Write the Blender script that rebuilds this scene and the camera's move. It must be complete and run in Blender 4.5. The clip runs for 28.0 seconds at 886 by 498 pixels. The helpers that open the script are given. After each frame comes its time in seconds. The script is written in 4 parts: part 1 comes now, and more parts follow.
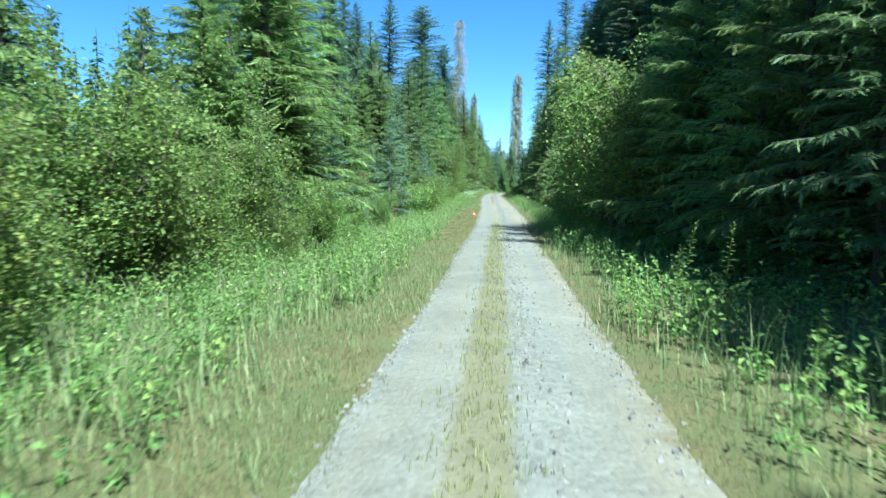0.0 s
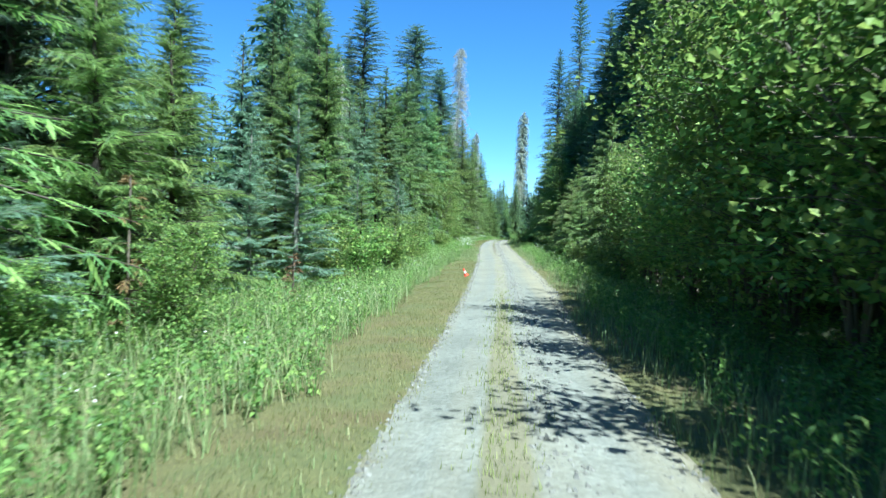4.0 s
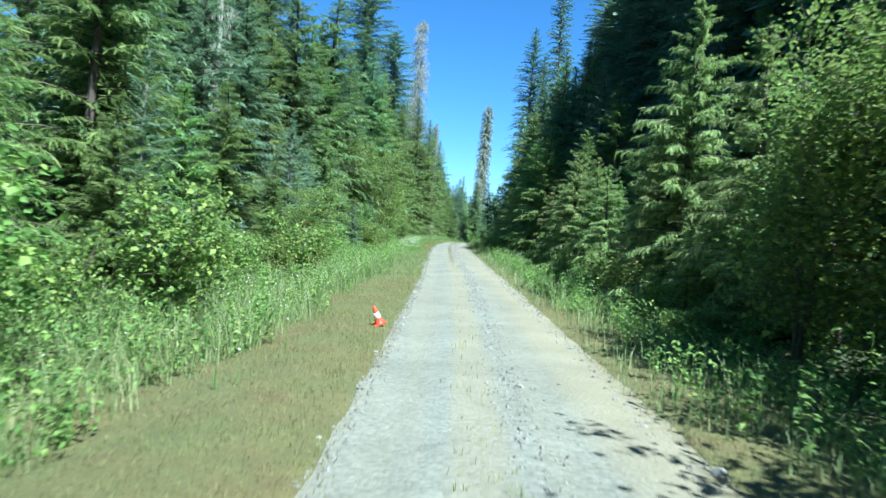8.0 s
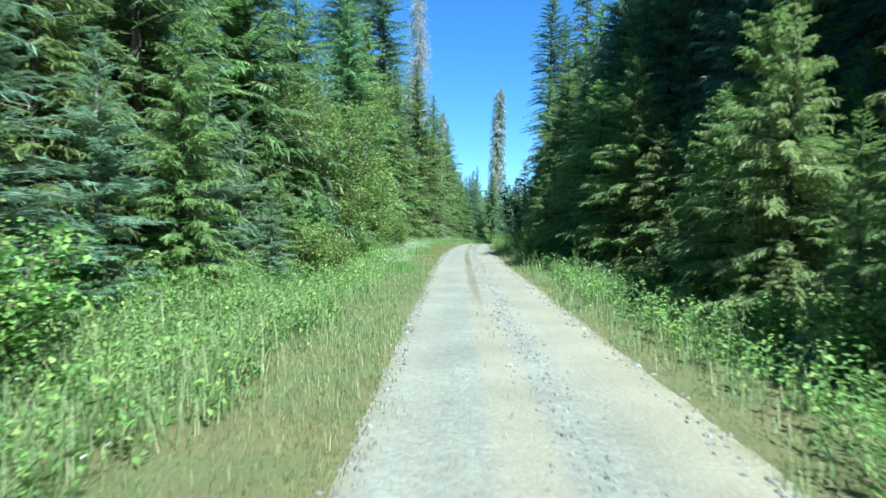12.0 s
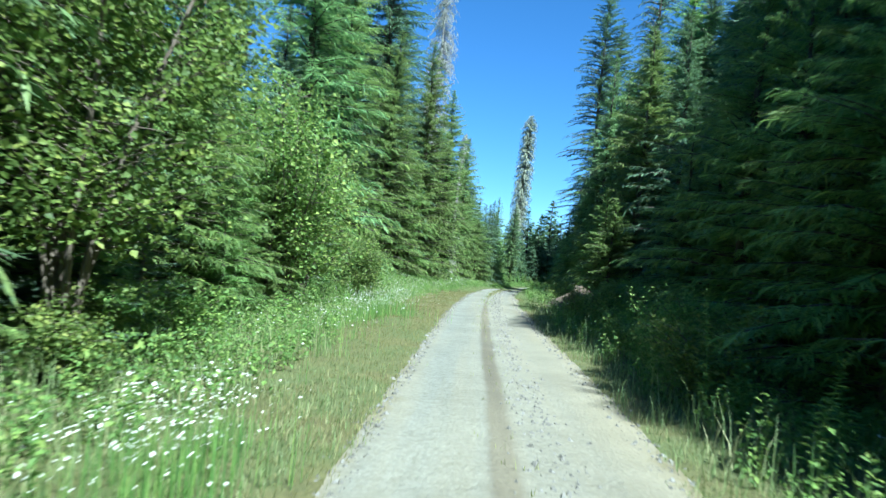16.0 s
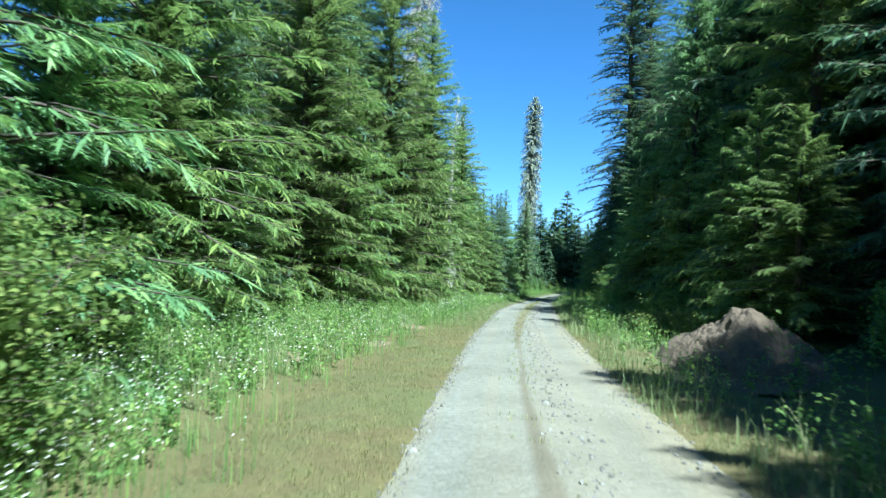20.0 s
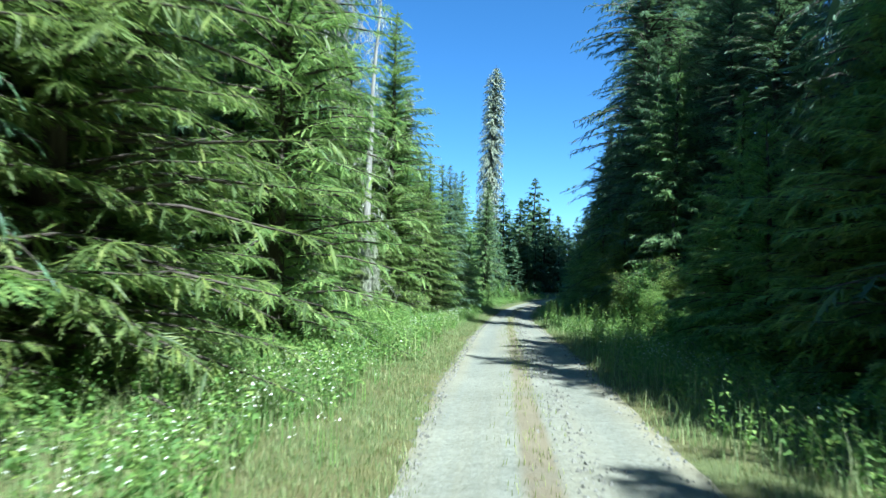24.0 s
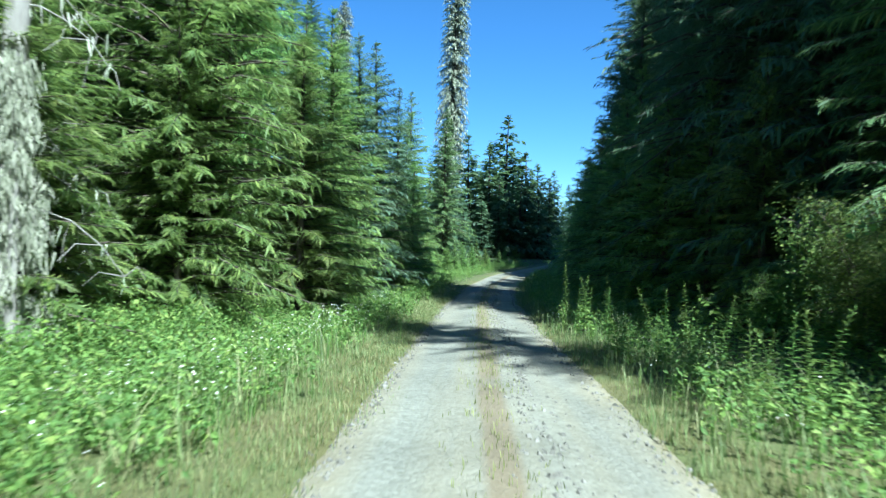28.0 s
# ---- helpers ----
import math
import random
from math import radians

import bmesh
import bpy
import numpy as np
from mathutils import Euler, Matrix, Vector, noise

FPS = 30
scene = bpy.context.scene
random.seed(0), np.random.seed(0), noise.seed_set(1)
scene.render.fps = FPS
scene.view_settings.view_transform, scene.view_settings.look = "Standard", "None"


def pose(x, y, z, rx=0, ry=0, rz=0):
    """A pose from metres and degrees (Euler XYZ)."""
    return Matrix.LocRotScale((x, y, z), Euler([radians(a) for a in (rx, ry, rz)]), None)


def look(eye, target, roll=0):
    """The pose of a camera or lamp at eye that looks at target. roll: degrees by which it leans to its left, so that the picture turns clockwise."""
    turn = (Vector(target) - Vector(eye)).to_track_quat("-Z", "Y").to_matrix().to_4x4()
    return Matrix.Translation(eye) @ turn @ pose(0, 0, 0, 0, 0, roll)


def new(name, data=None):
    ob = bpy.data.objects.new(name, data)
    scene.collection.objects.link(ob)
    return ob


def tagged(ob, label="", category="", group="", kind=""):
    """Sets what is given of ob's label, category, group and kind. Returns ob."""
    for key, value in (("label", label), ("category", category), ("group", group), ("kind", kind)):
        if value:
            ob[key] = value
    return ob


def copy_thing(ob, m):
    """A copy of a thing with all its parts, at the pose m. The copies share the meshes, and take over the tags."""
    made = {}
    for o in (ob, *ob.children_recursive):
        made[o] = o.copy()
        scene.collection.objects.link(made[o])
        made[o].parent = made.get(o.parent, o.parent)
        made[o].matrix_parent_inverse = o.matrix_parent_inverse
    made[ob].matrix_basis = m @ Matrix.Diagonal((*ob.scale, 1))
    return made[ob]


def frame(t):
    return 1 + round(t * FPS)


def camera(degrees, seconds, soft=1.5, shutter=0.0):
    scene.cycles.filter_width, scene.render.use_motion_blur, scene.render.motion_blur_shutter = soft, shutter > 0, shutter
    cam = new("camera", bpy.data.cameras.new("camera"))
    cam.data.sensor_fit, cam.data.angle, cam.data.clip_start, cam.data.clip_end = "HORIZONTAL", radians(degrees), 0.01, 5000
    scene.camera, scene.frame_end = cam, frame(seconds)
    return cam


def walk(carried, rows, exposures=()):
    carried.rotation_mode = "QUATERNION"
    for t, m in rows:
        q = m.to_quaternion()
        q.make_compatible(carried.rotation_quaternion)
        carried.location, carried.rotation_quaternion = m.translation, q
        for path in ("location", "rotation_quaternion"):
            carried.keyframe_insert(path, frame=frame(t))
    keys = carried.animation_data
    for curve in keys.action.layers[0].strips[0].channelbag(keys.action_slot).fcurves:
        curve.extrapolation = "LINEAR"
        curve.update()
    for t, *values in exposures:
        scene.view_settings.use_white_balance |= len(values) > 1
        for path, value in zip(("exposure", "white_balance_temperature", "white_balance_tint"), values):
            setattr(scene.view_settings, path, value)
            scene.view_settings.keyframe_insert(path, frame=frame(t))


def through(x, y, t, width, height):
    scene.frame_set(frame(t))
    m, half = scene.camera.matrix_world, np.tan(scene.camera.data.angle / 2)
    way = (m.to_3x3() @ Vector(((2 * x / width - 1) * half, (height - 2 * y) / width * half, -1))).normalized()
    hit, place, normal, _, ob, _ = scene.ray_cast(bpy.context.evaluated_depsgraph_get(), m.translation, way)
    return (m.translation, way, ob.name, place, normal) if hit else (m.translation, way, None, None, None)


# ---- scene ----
# Camera: a car's windscreen view along a gravel forest track. Rows: t, x, y, z, yaw, pitch, lean to the left.
cam = camera(63.9, 28.0, soft=1.4, shutter=0.35)
ROWS = [
    (0.0, -0.343, -1.160, 1.709, 4.56, -5.07, 0.27),
    (0.5, -0.364, 1.082, 1.685, 3.96, -4.23, -0.03),
    (1.0, -0.386, 3.326, 1.657, 3.77, -3.58, -0.41),
    (1.5, -0.409, 5.570, 1.628, 3.72, -3.63, -0.51),
    (2.0, -0.433, 7.811, 1.601, 3.78, -3.68, -0.37),
    (2.5, -0.460, 10.045, 1.578, 3.70, -3.34, 0.23),
    (4.5, -0.579, 18.947, 1.495, 5.11, -0.90, 1.63),
    (5.0, -0.611, 21.165, 1.473, 5.51, -0.74, 1.68),
    (5.5, -0.637, 23.374, 1.447, 5.08, -1.68, 1.47),
    (6.0, -0.658, 25.576, 1.411, 5.60, -3.56, 1.15),
    (6.5, -0.687, 27.790, 1.363, 6.58, -2.77, 2.36),
    (7.0, -0.728, 30.054, 1.318, 4.48, -0.95, 3.64),
    (7.5, -0.773, 32.371, 1.290, 1.50, -0.85, 4.07),
    (8.0, -0.815, 34.697, 1.275, 1.14, -1.09, 4.20),
    (8.5, -0.850, 36.994, 1.259, 1.77, -0.45, 3.45),
    (9.0, -0.879, 39.259, 1.241, 2.76, -0.01, 2.01),
    (9.5, -0.916, 41.493, 1.234, 3.21, 0.51, 1.73),
    (10.0, -0.974, 43.698, 1.248, 3.73, 1.72, 1.74),
    (10.5, -1.034, 45.870, 1.282, 5.75, 1.45, 3.69),
    (11.0, -1.075, 48.053, 1.326, 5.58, 0.36, 4.87),
    (11.5, -1.092, 50.324, 1.371, 3.36, -0.37, 3.12),
    (12.0, -1.099, 52.683, 1.411, 2.41, -1.15, 0.87),
    (12.5, -1.129, 55.027, 1.443, 3.61, 0.41, 0.62),
    (14.5, -1.348, 64.252, 1.548, 4.72, 1.43, 3.08),
    (15.0, -1.405, 66.620, 1.599, 4.62, 1.65, 3.33),
    (15.5, -1.465, 69.082, 1.681, 4.61, 1.67, 4.09),
    (16.0, -1.513, 71.578, 1.761, 3.66, 1.60, 5.83),
    (16.5, -1.529, 74.064, 1.816, 4.05, 1.01, 5.24),
    (17.0, -1.543, 76.533, 1.853, 4.89, 1.32, 5.13),
    (17.5, -1.584, 79.007, 1.882, 4.43, 0.98, 4.94),
    (18.0, -1.645, 81.507, 1.907, 4.25, 1.10, 5.23),
    (18.5, -1.715, 84.027, 1.925, 4.32, 1.36, 5.63),
    (19.0, -1.787, 86.547, 1.944, 3.47, 1.92, 5.03),
    (19.5, -1.853, 89.067, 1.975, 3.34, 2.11, 3.52),
    (20.0, -1.904, 91.608, 2.012, 4.15, 2.29, 2.00),
    (20.5, -1.927, 94.219, 2.038, 4.37, 2.80, 1.79),
    (22.5, -1.916, 104.909, 2.114, 1.51, 2.29, -0.16),
    (23.0, -1.865, 107.618, 2.141, 1.05, 2.00, 0.50),
    (23.5, -1.745, 110.360, 2.170, 0.99, 2.11, 0.93),
    (24.0, -1.587, 113.120, 2.182, 0.63, 2.69, 1.61),
    (24.5, -1.413, 115.890, 2.184, -0.24, 2.72, 1.84),
    (25.0, -1.228, 118.654, 2.185, -1.14, 2.58, 2.03),
    (25.5, -1.027, 121.392, 2.181, -1.40, 1.46, 1.49),
    (26.0, -0.823, 124.108, 2.167, -1.20, 0.35, 1.73),
    (26.5, -0.622, 126.815, 2.148, -1.16, 0.33, 2.36),
    (27.0, -0.403, 129.520, 2.116, -1.67, 0.46, 2.92),
    (27.5, -0.152, 132.204, 2.056, -2.00, 0.10, 2.91),
    (28.0, 0.114, 134.854, 1.970, -2.20, 0.06, 1.23),
]
walk(cam, [(t, pose(x, y, z, 90 + pitch, 0, yaw) @ pose(0, 0, 0, 0, 0, lean)) for t, x, y, z, yaw, pitch, lean in ROWS],
     [(0.0, 1.92, 5150, 0.5), (22.5, 1.94, 5150, 0.5), (25.0, 2.02, 5350, 1.0), (28.0, 1.98, 5200, 0.5)])

# ---- light: clear summer sky, high sun behind and to the right ----
SUN_AZ, SUN_EL = radians(146), radians(54)      # azimuth from +y towards +x
world = bpy.data.worlds.new("world")
scene.world = world
world.use_nodes = True
wn = world.node_tree.nodes
sky = wn.new("ShaderNodeTexSky")
sky.sky_type, sky.sun_disc = "NISHITA", False
sky.sun_elevation, sky.sun_rotation = SUN_EL, SUN_AZ
sky.altitude, sky.air_density, sky.dust_density, sky.ozone_density = 3000, 1.0, 0.5, 4.0
deep = wn.new("ShaderNodeHueSaturation")
deep.inputs["Hue"].default_value, deep.inputs["Saturation"].default_value = 0.496, 1.15
world.node_tree.links.new(sky.outputs[0], deep.inputs["Color"])
world.node_tree.links.new(deep.outputs[0], wn["Background"].inputs[0])
wn["Background"].inputs[1].default_value = 0.055
sun_data = bpy.data.lights.new("sun", "SUN")
sun_data.energy, sun_data.angle, sun_data.color = 4.4, radians(0.5), (1.0, 0.95, 0.86)
sun = new("sun", sun_data)
sun_dir = Vector((math.sin(SUN_AZ) * math.cos(SUN_EL), math.cos(SUN_AZ) * math.cos(SUN_EL), math.sin(SUN_EL)))
sun.matrix_world = look(sun_dir * 100, (0, 0, 0))

rng = np.random.default_rng(7)


# ---- materials ----
def material(name, rough=0.8):
    m = bpy.data.materials.new(name)
    m.use_nodes = True
    n, l = m.node_tree.nodes, m.node_tree.links
    b = n["Principled BSDF"]
    b.inputs["Roughness"].default_value = rough
    return m, n, l, b


def noise_node(n, l, scale, detail=4.0, vec=None, rough=0.6):
    t = n.new("ShaderNodeTexNoise")
    t.inputs["Scale"].default_value, t.inputs["Detail"].default_value = scale, detail
    t.inputs["Roughness"].default_value = rough
    if vec is not None:
        l.new(vec, t.inputs["Vector"])
    return t


def ramp(n, l, fac, stops):
    r = n.new("ShaderNodeValToRGB")
    e = r.color_ramp.elements
    while len(e) < len(stops):
        e.new(0.5)
    for s, (p, c) in zip(e, stops):
        s.position, s.color = p, (*c, 1)
    l.new(fac, r.inputs[0])
    return r.outputs[0]


def mix(n, l, fac, a, b, kind="MIX"):
    x = n.new("ShaderNodeMix")
    x.data_type, x.blend_type = "RGBA", kind
    for slot, v in ((0, fac), (6, a), (7, b)):
        if isinstance(v, (int, float)):
            x.inputs[slot].default_value = v
        elif isinstance(v, tuple):
            x.inputs[slot].default_value = (*v, 1)
        else:
            l.new(v, x.inputs[slot])
    return x.outputs[2]


def bump(n, l, b, height, strength=0.5, distance=0.02):
    k = n.new("ShaderNodeBump")
    k.inputs["Strength"].default_value, k.inputs["Distance"].default_value = strength, distance
    l.new(height, k.inputs["Height"])
    l.new(k.outputs[0], b.inputs["Normal"])


def leaf_material(name, dark, light, tip, through=0.35, rough=0.55, clump=0.7):
    """Leaves or needles: colour varies leaf by leaf, over clumps and from plant to plant; some light passes through."""
    m, n, l, b = material(name, rough)
    geo, info = n.new("ShaderNodeNewGeometry"), n.new("ShaderNodeObjectInfo")
    co = n.new("ShaderNodeTexCoord")
    c1 = ramp(n, l, geo.outputs["Random Per Island"], [(0.0, dark), (0.65, light), (1.0, tip)])
    big = noise_node(n, l, clump, 2.0, co.outputs["Object"])
    fine = noise_node(n, l, 45.0, 2.0, co.outputs["Object"])
    c1 = mix(n, l, ramp(n, l, fine.outputs[0], [(0.4, (0.5, 0.5, 0.5)), (0.62, (0, 0, 0))]), c1, mix(n, l, 0.38, c1, dark))
    c2 = mix(n, l, big.outputs[0], mix(n, l, 0.30, c1, dark), c1)
    hue = n.new("ShaderNodeHueSaturation")
    sat = n.new("ShaderNodeMapRange")
    sat.inputs[3].default_value, sat.inputs[4].default_value = 0.72, 1.25
    l.new(info.outputs["Random"], sat.inputs[0])
    l.new(sat.outputs[0], hue.inputs["Value"])
    h2 = n.new("ShaderNodeMapRange")
    h2.inputs[3].default_value, h2.inputs[4].default_value = 0.485, 0.525
    l.new(info.outputs["Random"], h2.inputs[0])
    l.new(h2.outputs[0], hue.inputs["Hue"])
    l.new(c2, hue.inputs["Color"])
    l.new(hue.outputs[0], b.inputs["Base Color"])
    b.inputs["Specular IOR Level"].default_value = 0.5
    tr = n.new("ShaderNodeBsdfTranslucent")
    l.new(mix(n, l, 0.35, hue.outputs[0], (0.22, 0.34, 0.09)), tr.inputs[0])
    ms = n.new("ShaderNodeMixShader")
    ms.inputs[0].default_value = through
    l.new(b.outputs[0], ms.inputs[1])
    l.new(tr.outputs[0], ms.inputs[2])
    l.new(ms.outputs[0], n["Material Output"].inputs[0])
    return m


def bark_material(name, dark, light):
    m, n, l, b = material(name, 0.9)
    co = n.new("ShaderNodeTexCoord")
    mp = n.new("ShaderNodeMapping")
    mp.inputs["Scale"].default_value = (1, 1, 0.18)
    l.new(co.outputs["Object"], mp.inputs[0])
    f = noise_node(n, l, 14.0, 6.0, mp.outputs[0])
    g = noise_node(n, l, 1.3, 3.0, co.outputs["Object"])
    c = ramp(n, l, f.outputs[0], [(0.3, dark), (0.65, light)])
    l.new(mix(n, l, g.outputs[0], c, dark), b.inputs["Base Color"])
    bump(n, l, b, f.outputs[0], 0.8, 0.03)
    return m


NEEDLE = leaf_material("fir_needles", (0.081, 0.147, 0.068), (0.205, 0.335, 0.125), (0.389, 0.522, 0.164), 0.46)
HEMLOCK = leaf_material("hemlock_needles", (0.100, 0.175, 0.058), (0.251, 0.379, 0.102), (0.457, 0.577, 0.148), 0.52)
CEDAR = leaf_material("cedar_sprays", (0.127, 0.183, 0.061), (0.316, 0.400, 0.133), (0.523, 0.564, 0.207), 0.5)
BLUE_FIR = leaf_material("blue_fir_needles", (0.080, 0.143, 0.097), (0.196, 0.317, 0.199), (0.351, 0.482, 0.298), 0.45)
# dark needles; on mid3 this colour stands in for shade
DARK_FIR = leaf_material("dark_fir_needles", (0.047, 0.100, 0.058), (0.124, 0.224, 0.122), (0.223, 0.329, 0.167), 0.42)
LICHEN_FIR = leaf_material("lichen_needles", (0.110, 0.135, 0.085), (0.310, 0.350, 0.235), (0.560, 0.600, 0.440), 0.15)
SHRUB_LEAF = leaf_material("shrub_leaves", (0.087, 0.153, 0.037), (0.248, 0.369, 0.078), (0.465, 0.543, 0.120), 0.52, 0.6)
HERB_LEAF = leaf_material("herb_leaves", (0.080, 0.145, 0.035), (0.220, 0.342, 0.075), (0.395, 0.481, 0.116), 0.5, 0.7)
GRASS_BLADE = leaf_material("grass_blades", (0.111, 0.159, 0.055), (0.241, 0.300, 0.112), (0.443, 0.417, 0.211), 0.35, 0.6)
DRY_GRASS = leaf_material("dry_grass", (0.135, 0.146, 0.044), (0.225, 0.228, 0.078), (0.330, 0.310, 0.130), 0.3, 0.7)
DEAD_NEEDLE = leaf_material("dead_needles", (0.090, 0.050, 0.022), (0.200, 0.110, 0.048), (0.280, 0.170, 0.085), 0.2, 0.8)
LICHEN = leaf_material("hanging_lichen", (0.330, 0.370, 0.270), (0.500, 0.530, 0.400), (0.650, 0.670, 0.540), 0.3, 0.9)
PETAL = leaf_material("white_petals", (0.620, 0.640, 0.560), (0.760, 0.770, 0.700), (0.840, 0.840, 0.780), 0.3, 0.6)
BARK = bark_material("fir_bark", (0.035, 0.028, 0.022), (0.150, 0.125, 0.100))
PALE_BARK = bark_material("weathered_wood", (0.170, 0.165, 0.145), (0.390, 0.390, 0.350))
PALE_STEM = bark_material("young_fir_bark", (0.130, 0.125, 0.105), (0.360, 0.355, 0.310))
TWIG = bark_material("shrub_bark", (0.070, 0.055, 0.038), (0.230, 0.200, 0.150))


def gravel_material():
    """Track: u is metres from its middle, v metres along it. Two worn wheel lanes, a browner crown, loose stones, dusty edges."""
    m, n, l, b = material("gravel_track", 0.92)
    uv = n.new("ShaderNodeUVMap")
    sep = n.new("ShaderNodeSeparateXYZ")
    l.new(uv.outputs[0], sep.inputs[0])
    stretch = n.new("ShaderNodeMapping")
    stretch.inputs["Scale"].default_value = (1.0, 0.22, 1.0)
    l.new(uv.outputs[0], stretch.inputs[0])
    wav = noise_node(n, l, 1.1, 4.0, stretch.outputs[0])
    fine = noise_node(n, l, 30.0, 6.0, uv.outputs[0], 0.75)
    stones = n.new("ShaderNodeTexVoronoi")
    stones.inputs["Scale"].default_value, stones.inputs["Randomness"].default_value = 19.0, 1.0
    l.new(uv.outputs[0], stones.inputs["Vector"])
    grey = ramp(n, l, fine.outputs[0], [(0.30, (0.100, 0.106, 0.078)), (0.55, (0.146, 0.154, 0.118)), (0.8, (0.205, 0.215, 0.168))])
    tone = n.new("ShaderNodeSeparateXYZ")
    l.new(stones.outputs["Color"], tone.inputs[0])
    grey = mix(n, l, 0.30, grey, ramp(n, l, tone.outputs[0], [(0.0, (0.10, 0.103, 0.086)), (1.0, (0.30, 0.31, 0.27))]))
    sand = ramp(n, l, fine.outputs[0], [(0.3, (0.165, 0.150, 0.092)), (0.8, (0.240, 0.225, 0.150))])

    def maths(op, a, c, clamp=False):
        k = n.new("ShaderNodeMath")
        k.operation, k.use_clamp = op, clamp
        for i, v in enumerate((a, c)):
            if isinstance(v, (int, float)):
                k.inputs[i].default_value = v
            else:
                l.new(v, k.inputs[i])
        return k.outputs[0]
    u = maths("ADD", sep.outputs[0], maths("MULTIPLY", maths("SUBTRACT", wav.outputs[0], 0.5), 0.7))
    along_v = maths("DIVIDE", sep.outputs[1], 200.0)
    span = ramp(n, l, along_v, [(0.0, (0.27,) * 3), (0.12, (0.24,) * 3), (0.18, (0.10,) * 3), (0.21, (0.0,) * 3), (0.32, (0.0,) * 3), (0.35, (0.17,) * 3), (0.48, (0.17,) * 3), (0.53, (0.05,) * 3), (0.58, (0.20,) * 3), (1.0, (0.20,) * 3)])
    sway = maths("ADD", sep.outputs[0], maths("MULTIPLY", maths("SUBTRACT", wav.outputs[0], 0.5), 0.16))
    fray = maths("MULTIPLY", maths("SUBTRACT", fine.outputs[0], 0.5), 0.16)
    crown = maths("MULTIPLY", maths("SUBTRACT", maths("ADD", span, fray), maths("ABSOLUTE", sway, 0)), 11.0, True)
    patch = noise_node(n, l, 0.35, 4.0, uv.outputs[0])
    crown = maths("MULTIPLY", crown, maths("MULTIPLY", maths("SUBTRACT", patch.outputs[0], 0.22), 5.0, True), True)
    strip = ramp(n, l, along_v, [(0.0, (0.150, 0.146, 0.060)), (0.16, (0.138, 0.128, 0.060)), (0.33, (0.082, 0.072, 0.046)), (0.50, (0.092, 0.078, 0.046)), (0.57, (0.138, 0.106, 0.058)), (1.0, (0.132, 0.102, 0.056))])
    c = mix(n, l, maths("MULTIPLY", crown, 0.88), grey, mix(n, l, fine.outputs[0], mix(n, l, 0.5, strip, (0.03, 0.026, 0.015)), mix(n, l, 0.2, strip, (0.30, 0.27, 0.17))))
    lane = maths("MULTIPLY", maths("SUBTRACT", maths("ABSOLUTE", u, 0), 0.95), 2.4, True)
    c = mix(n, l, maths("MULTIPLY", lane, maths("MULTIPLY", wav.outputs[0], 1.7, True)), c, sand)
    rim, rsep = n.new("ShaderNodeUVMap"), n.new("ShaderNodeSeparateXYZ")
    rim.uv_map = "rim"
    l.new(rim.outputs[0], rsep.inputs[0])
    ragged = noise_node(n, l, 2.6, 6.0, uv.outputs[0], 0.7)
    swept = ramp(n, l, along_v, [(0.0, (0.0,) * 3), (0.18, (0.0,) * 3), (0.21, (0.62,) * 3), (0.32, (0.62,) * 3), (0.36, (0.0,) * 3)])
    middle = maths("MULTIPLY", maths("SUBTRACT", 0.30, maths("ABSOLUTE", maths("ADD", sway, fray), 0)), 7.0, True)
    outer = maths("MULTIPLY", maths("SUBTRACT", sway, 0.85), 4.0, True)
    c = mix(n, l, maths("MULTIPLY", swept, maths("ADD", middle, outer), True), c, sand)
    sandy = ramp(n, l, along_v, [(0.0, (0.0,) * 3), (0.27, (0.0,) * 3), (0.36, (0.42,) * 3), (0.50, (0.50,) * 3), (0.57, (0.1,) * 3), (1.0, (0.1,) * 3)])
    c = mix(n, l, maths("MULTIPLY", sandy, maths("MULTIPLY", maths("SUBTRACT", maths("ADD", sep.outputs[0], 0.9), crown), 0.8, True)), c, sand)
    edge = maths("ADD", rsep.outputs[0], maths("MULTIPLY", maths("SUBTRACT", ragged.outputs[0], 0.5), 0.55))
    edge = maths("MULTIPLY", maths("SUBTRACT", edge, 0.80), 4.5, True)
    soil = ramp(n, l, fine.outputs[0], [(0.25, (0.085, 0.076, 0.028)), (0.55, (0.135, 0.118, 0.048)), (0.85, (0.190, 0.165, 0.080))])
    c = mix(n, l, edge, c, soil)
    long = n.new("ShaderNodeMapping")
    long.inputs["Scale"].default_value = (1.6, 0.05, 1.0)
    l.new(uv.outputs[0], long.inputs[0])
    streak = noise_node(n, l, 1.0, 3.0, long.outputs[0])
    c = mix(n, l, maths("MULTIPLY", maths("SUBTRACT", streak.outputs[0], 0.42), 3.2, True), c, mix(n, l, 0.65, c, sand))
    blot = noise_node(n, l, 0.7, 5.0, uv.outputs[0])
    c = mix(n, l, 0.55, c, ramp(n, l, blot.outputs[0], [(0.35, (0.35, 0.35, 0.35)), (0.65, (0.62, 0.62, 0.62))]), "SOFT_LIGHT")
    l.new(c, b.inputs["Base Color"])
    h = maths("ADD", fine.outputs[0], maths("MULTIPLY", stones.outputs["Distance"], -1.2))
    coarse = noise_node(n, l, 9.0, 5.0, uv.outputs[0], 0.7)
    h = maths("ADD", h, maths("MULTIPLY", coarse.outputs[0], 1.6))
    bump(n, l, b, h, 0.45, 0.025)
    return m


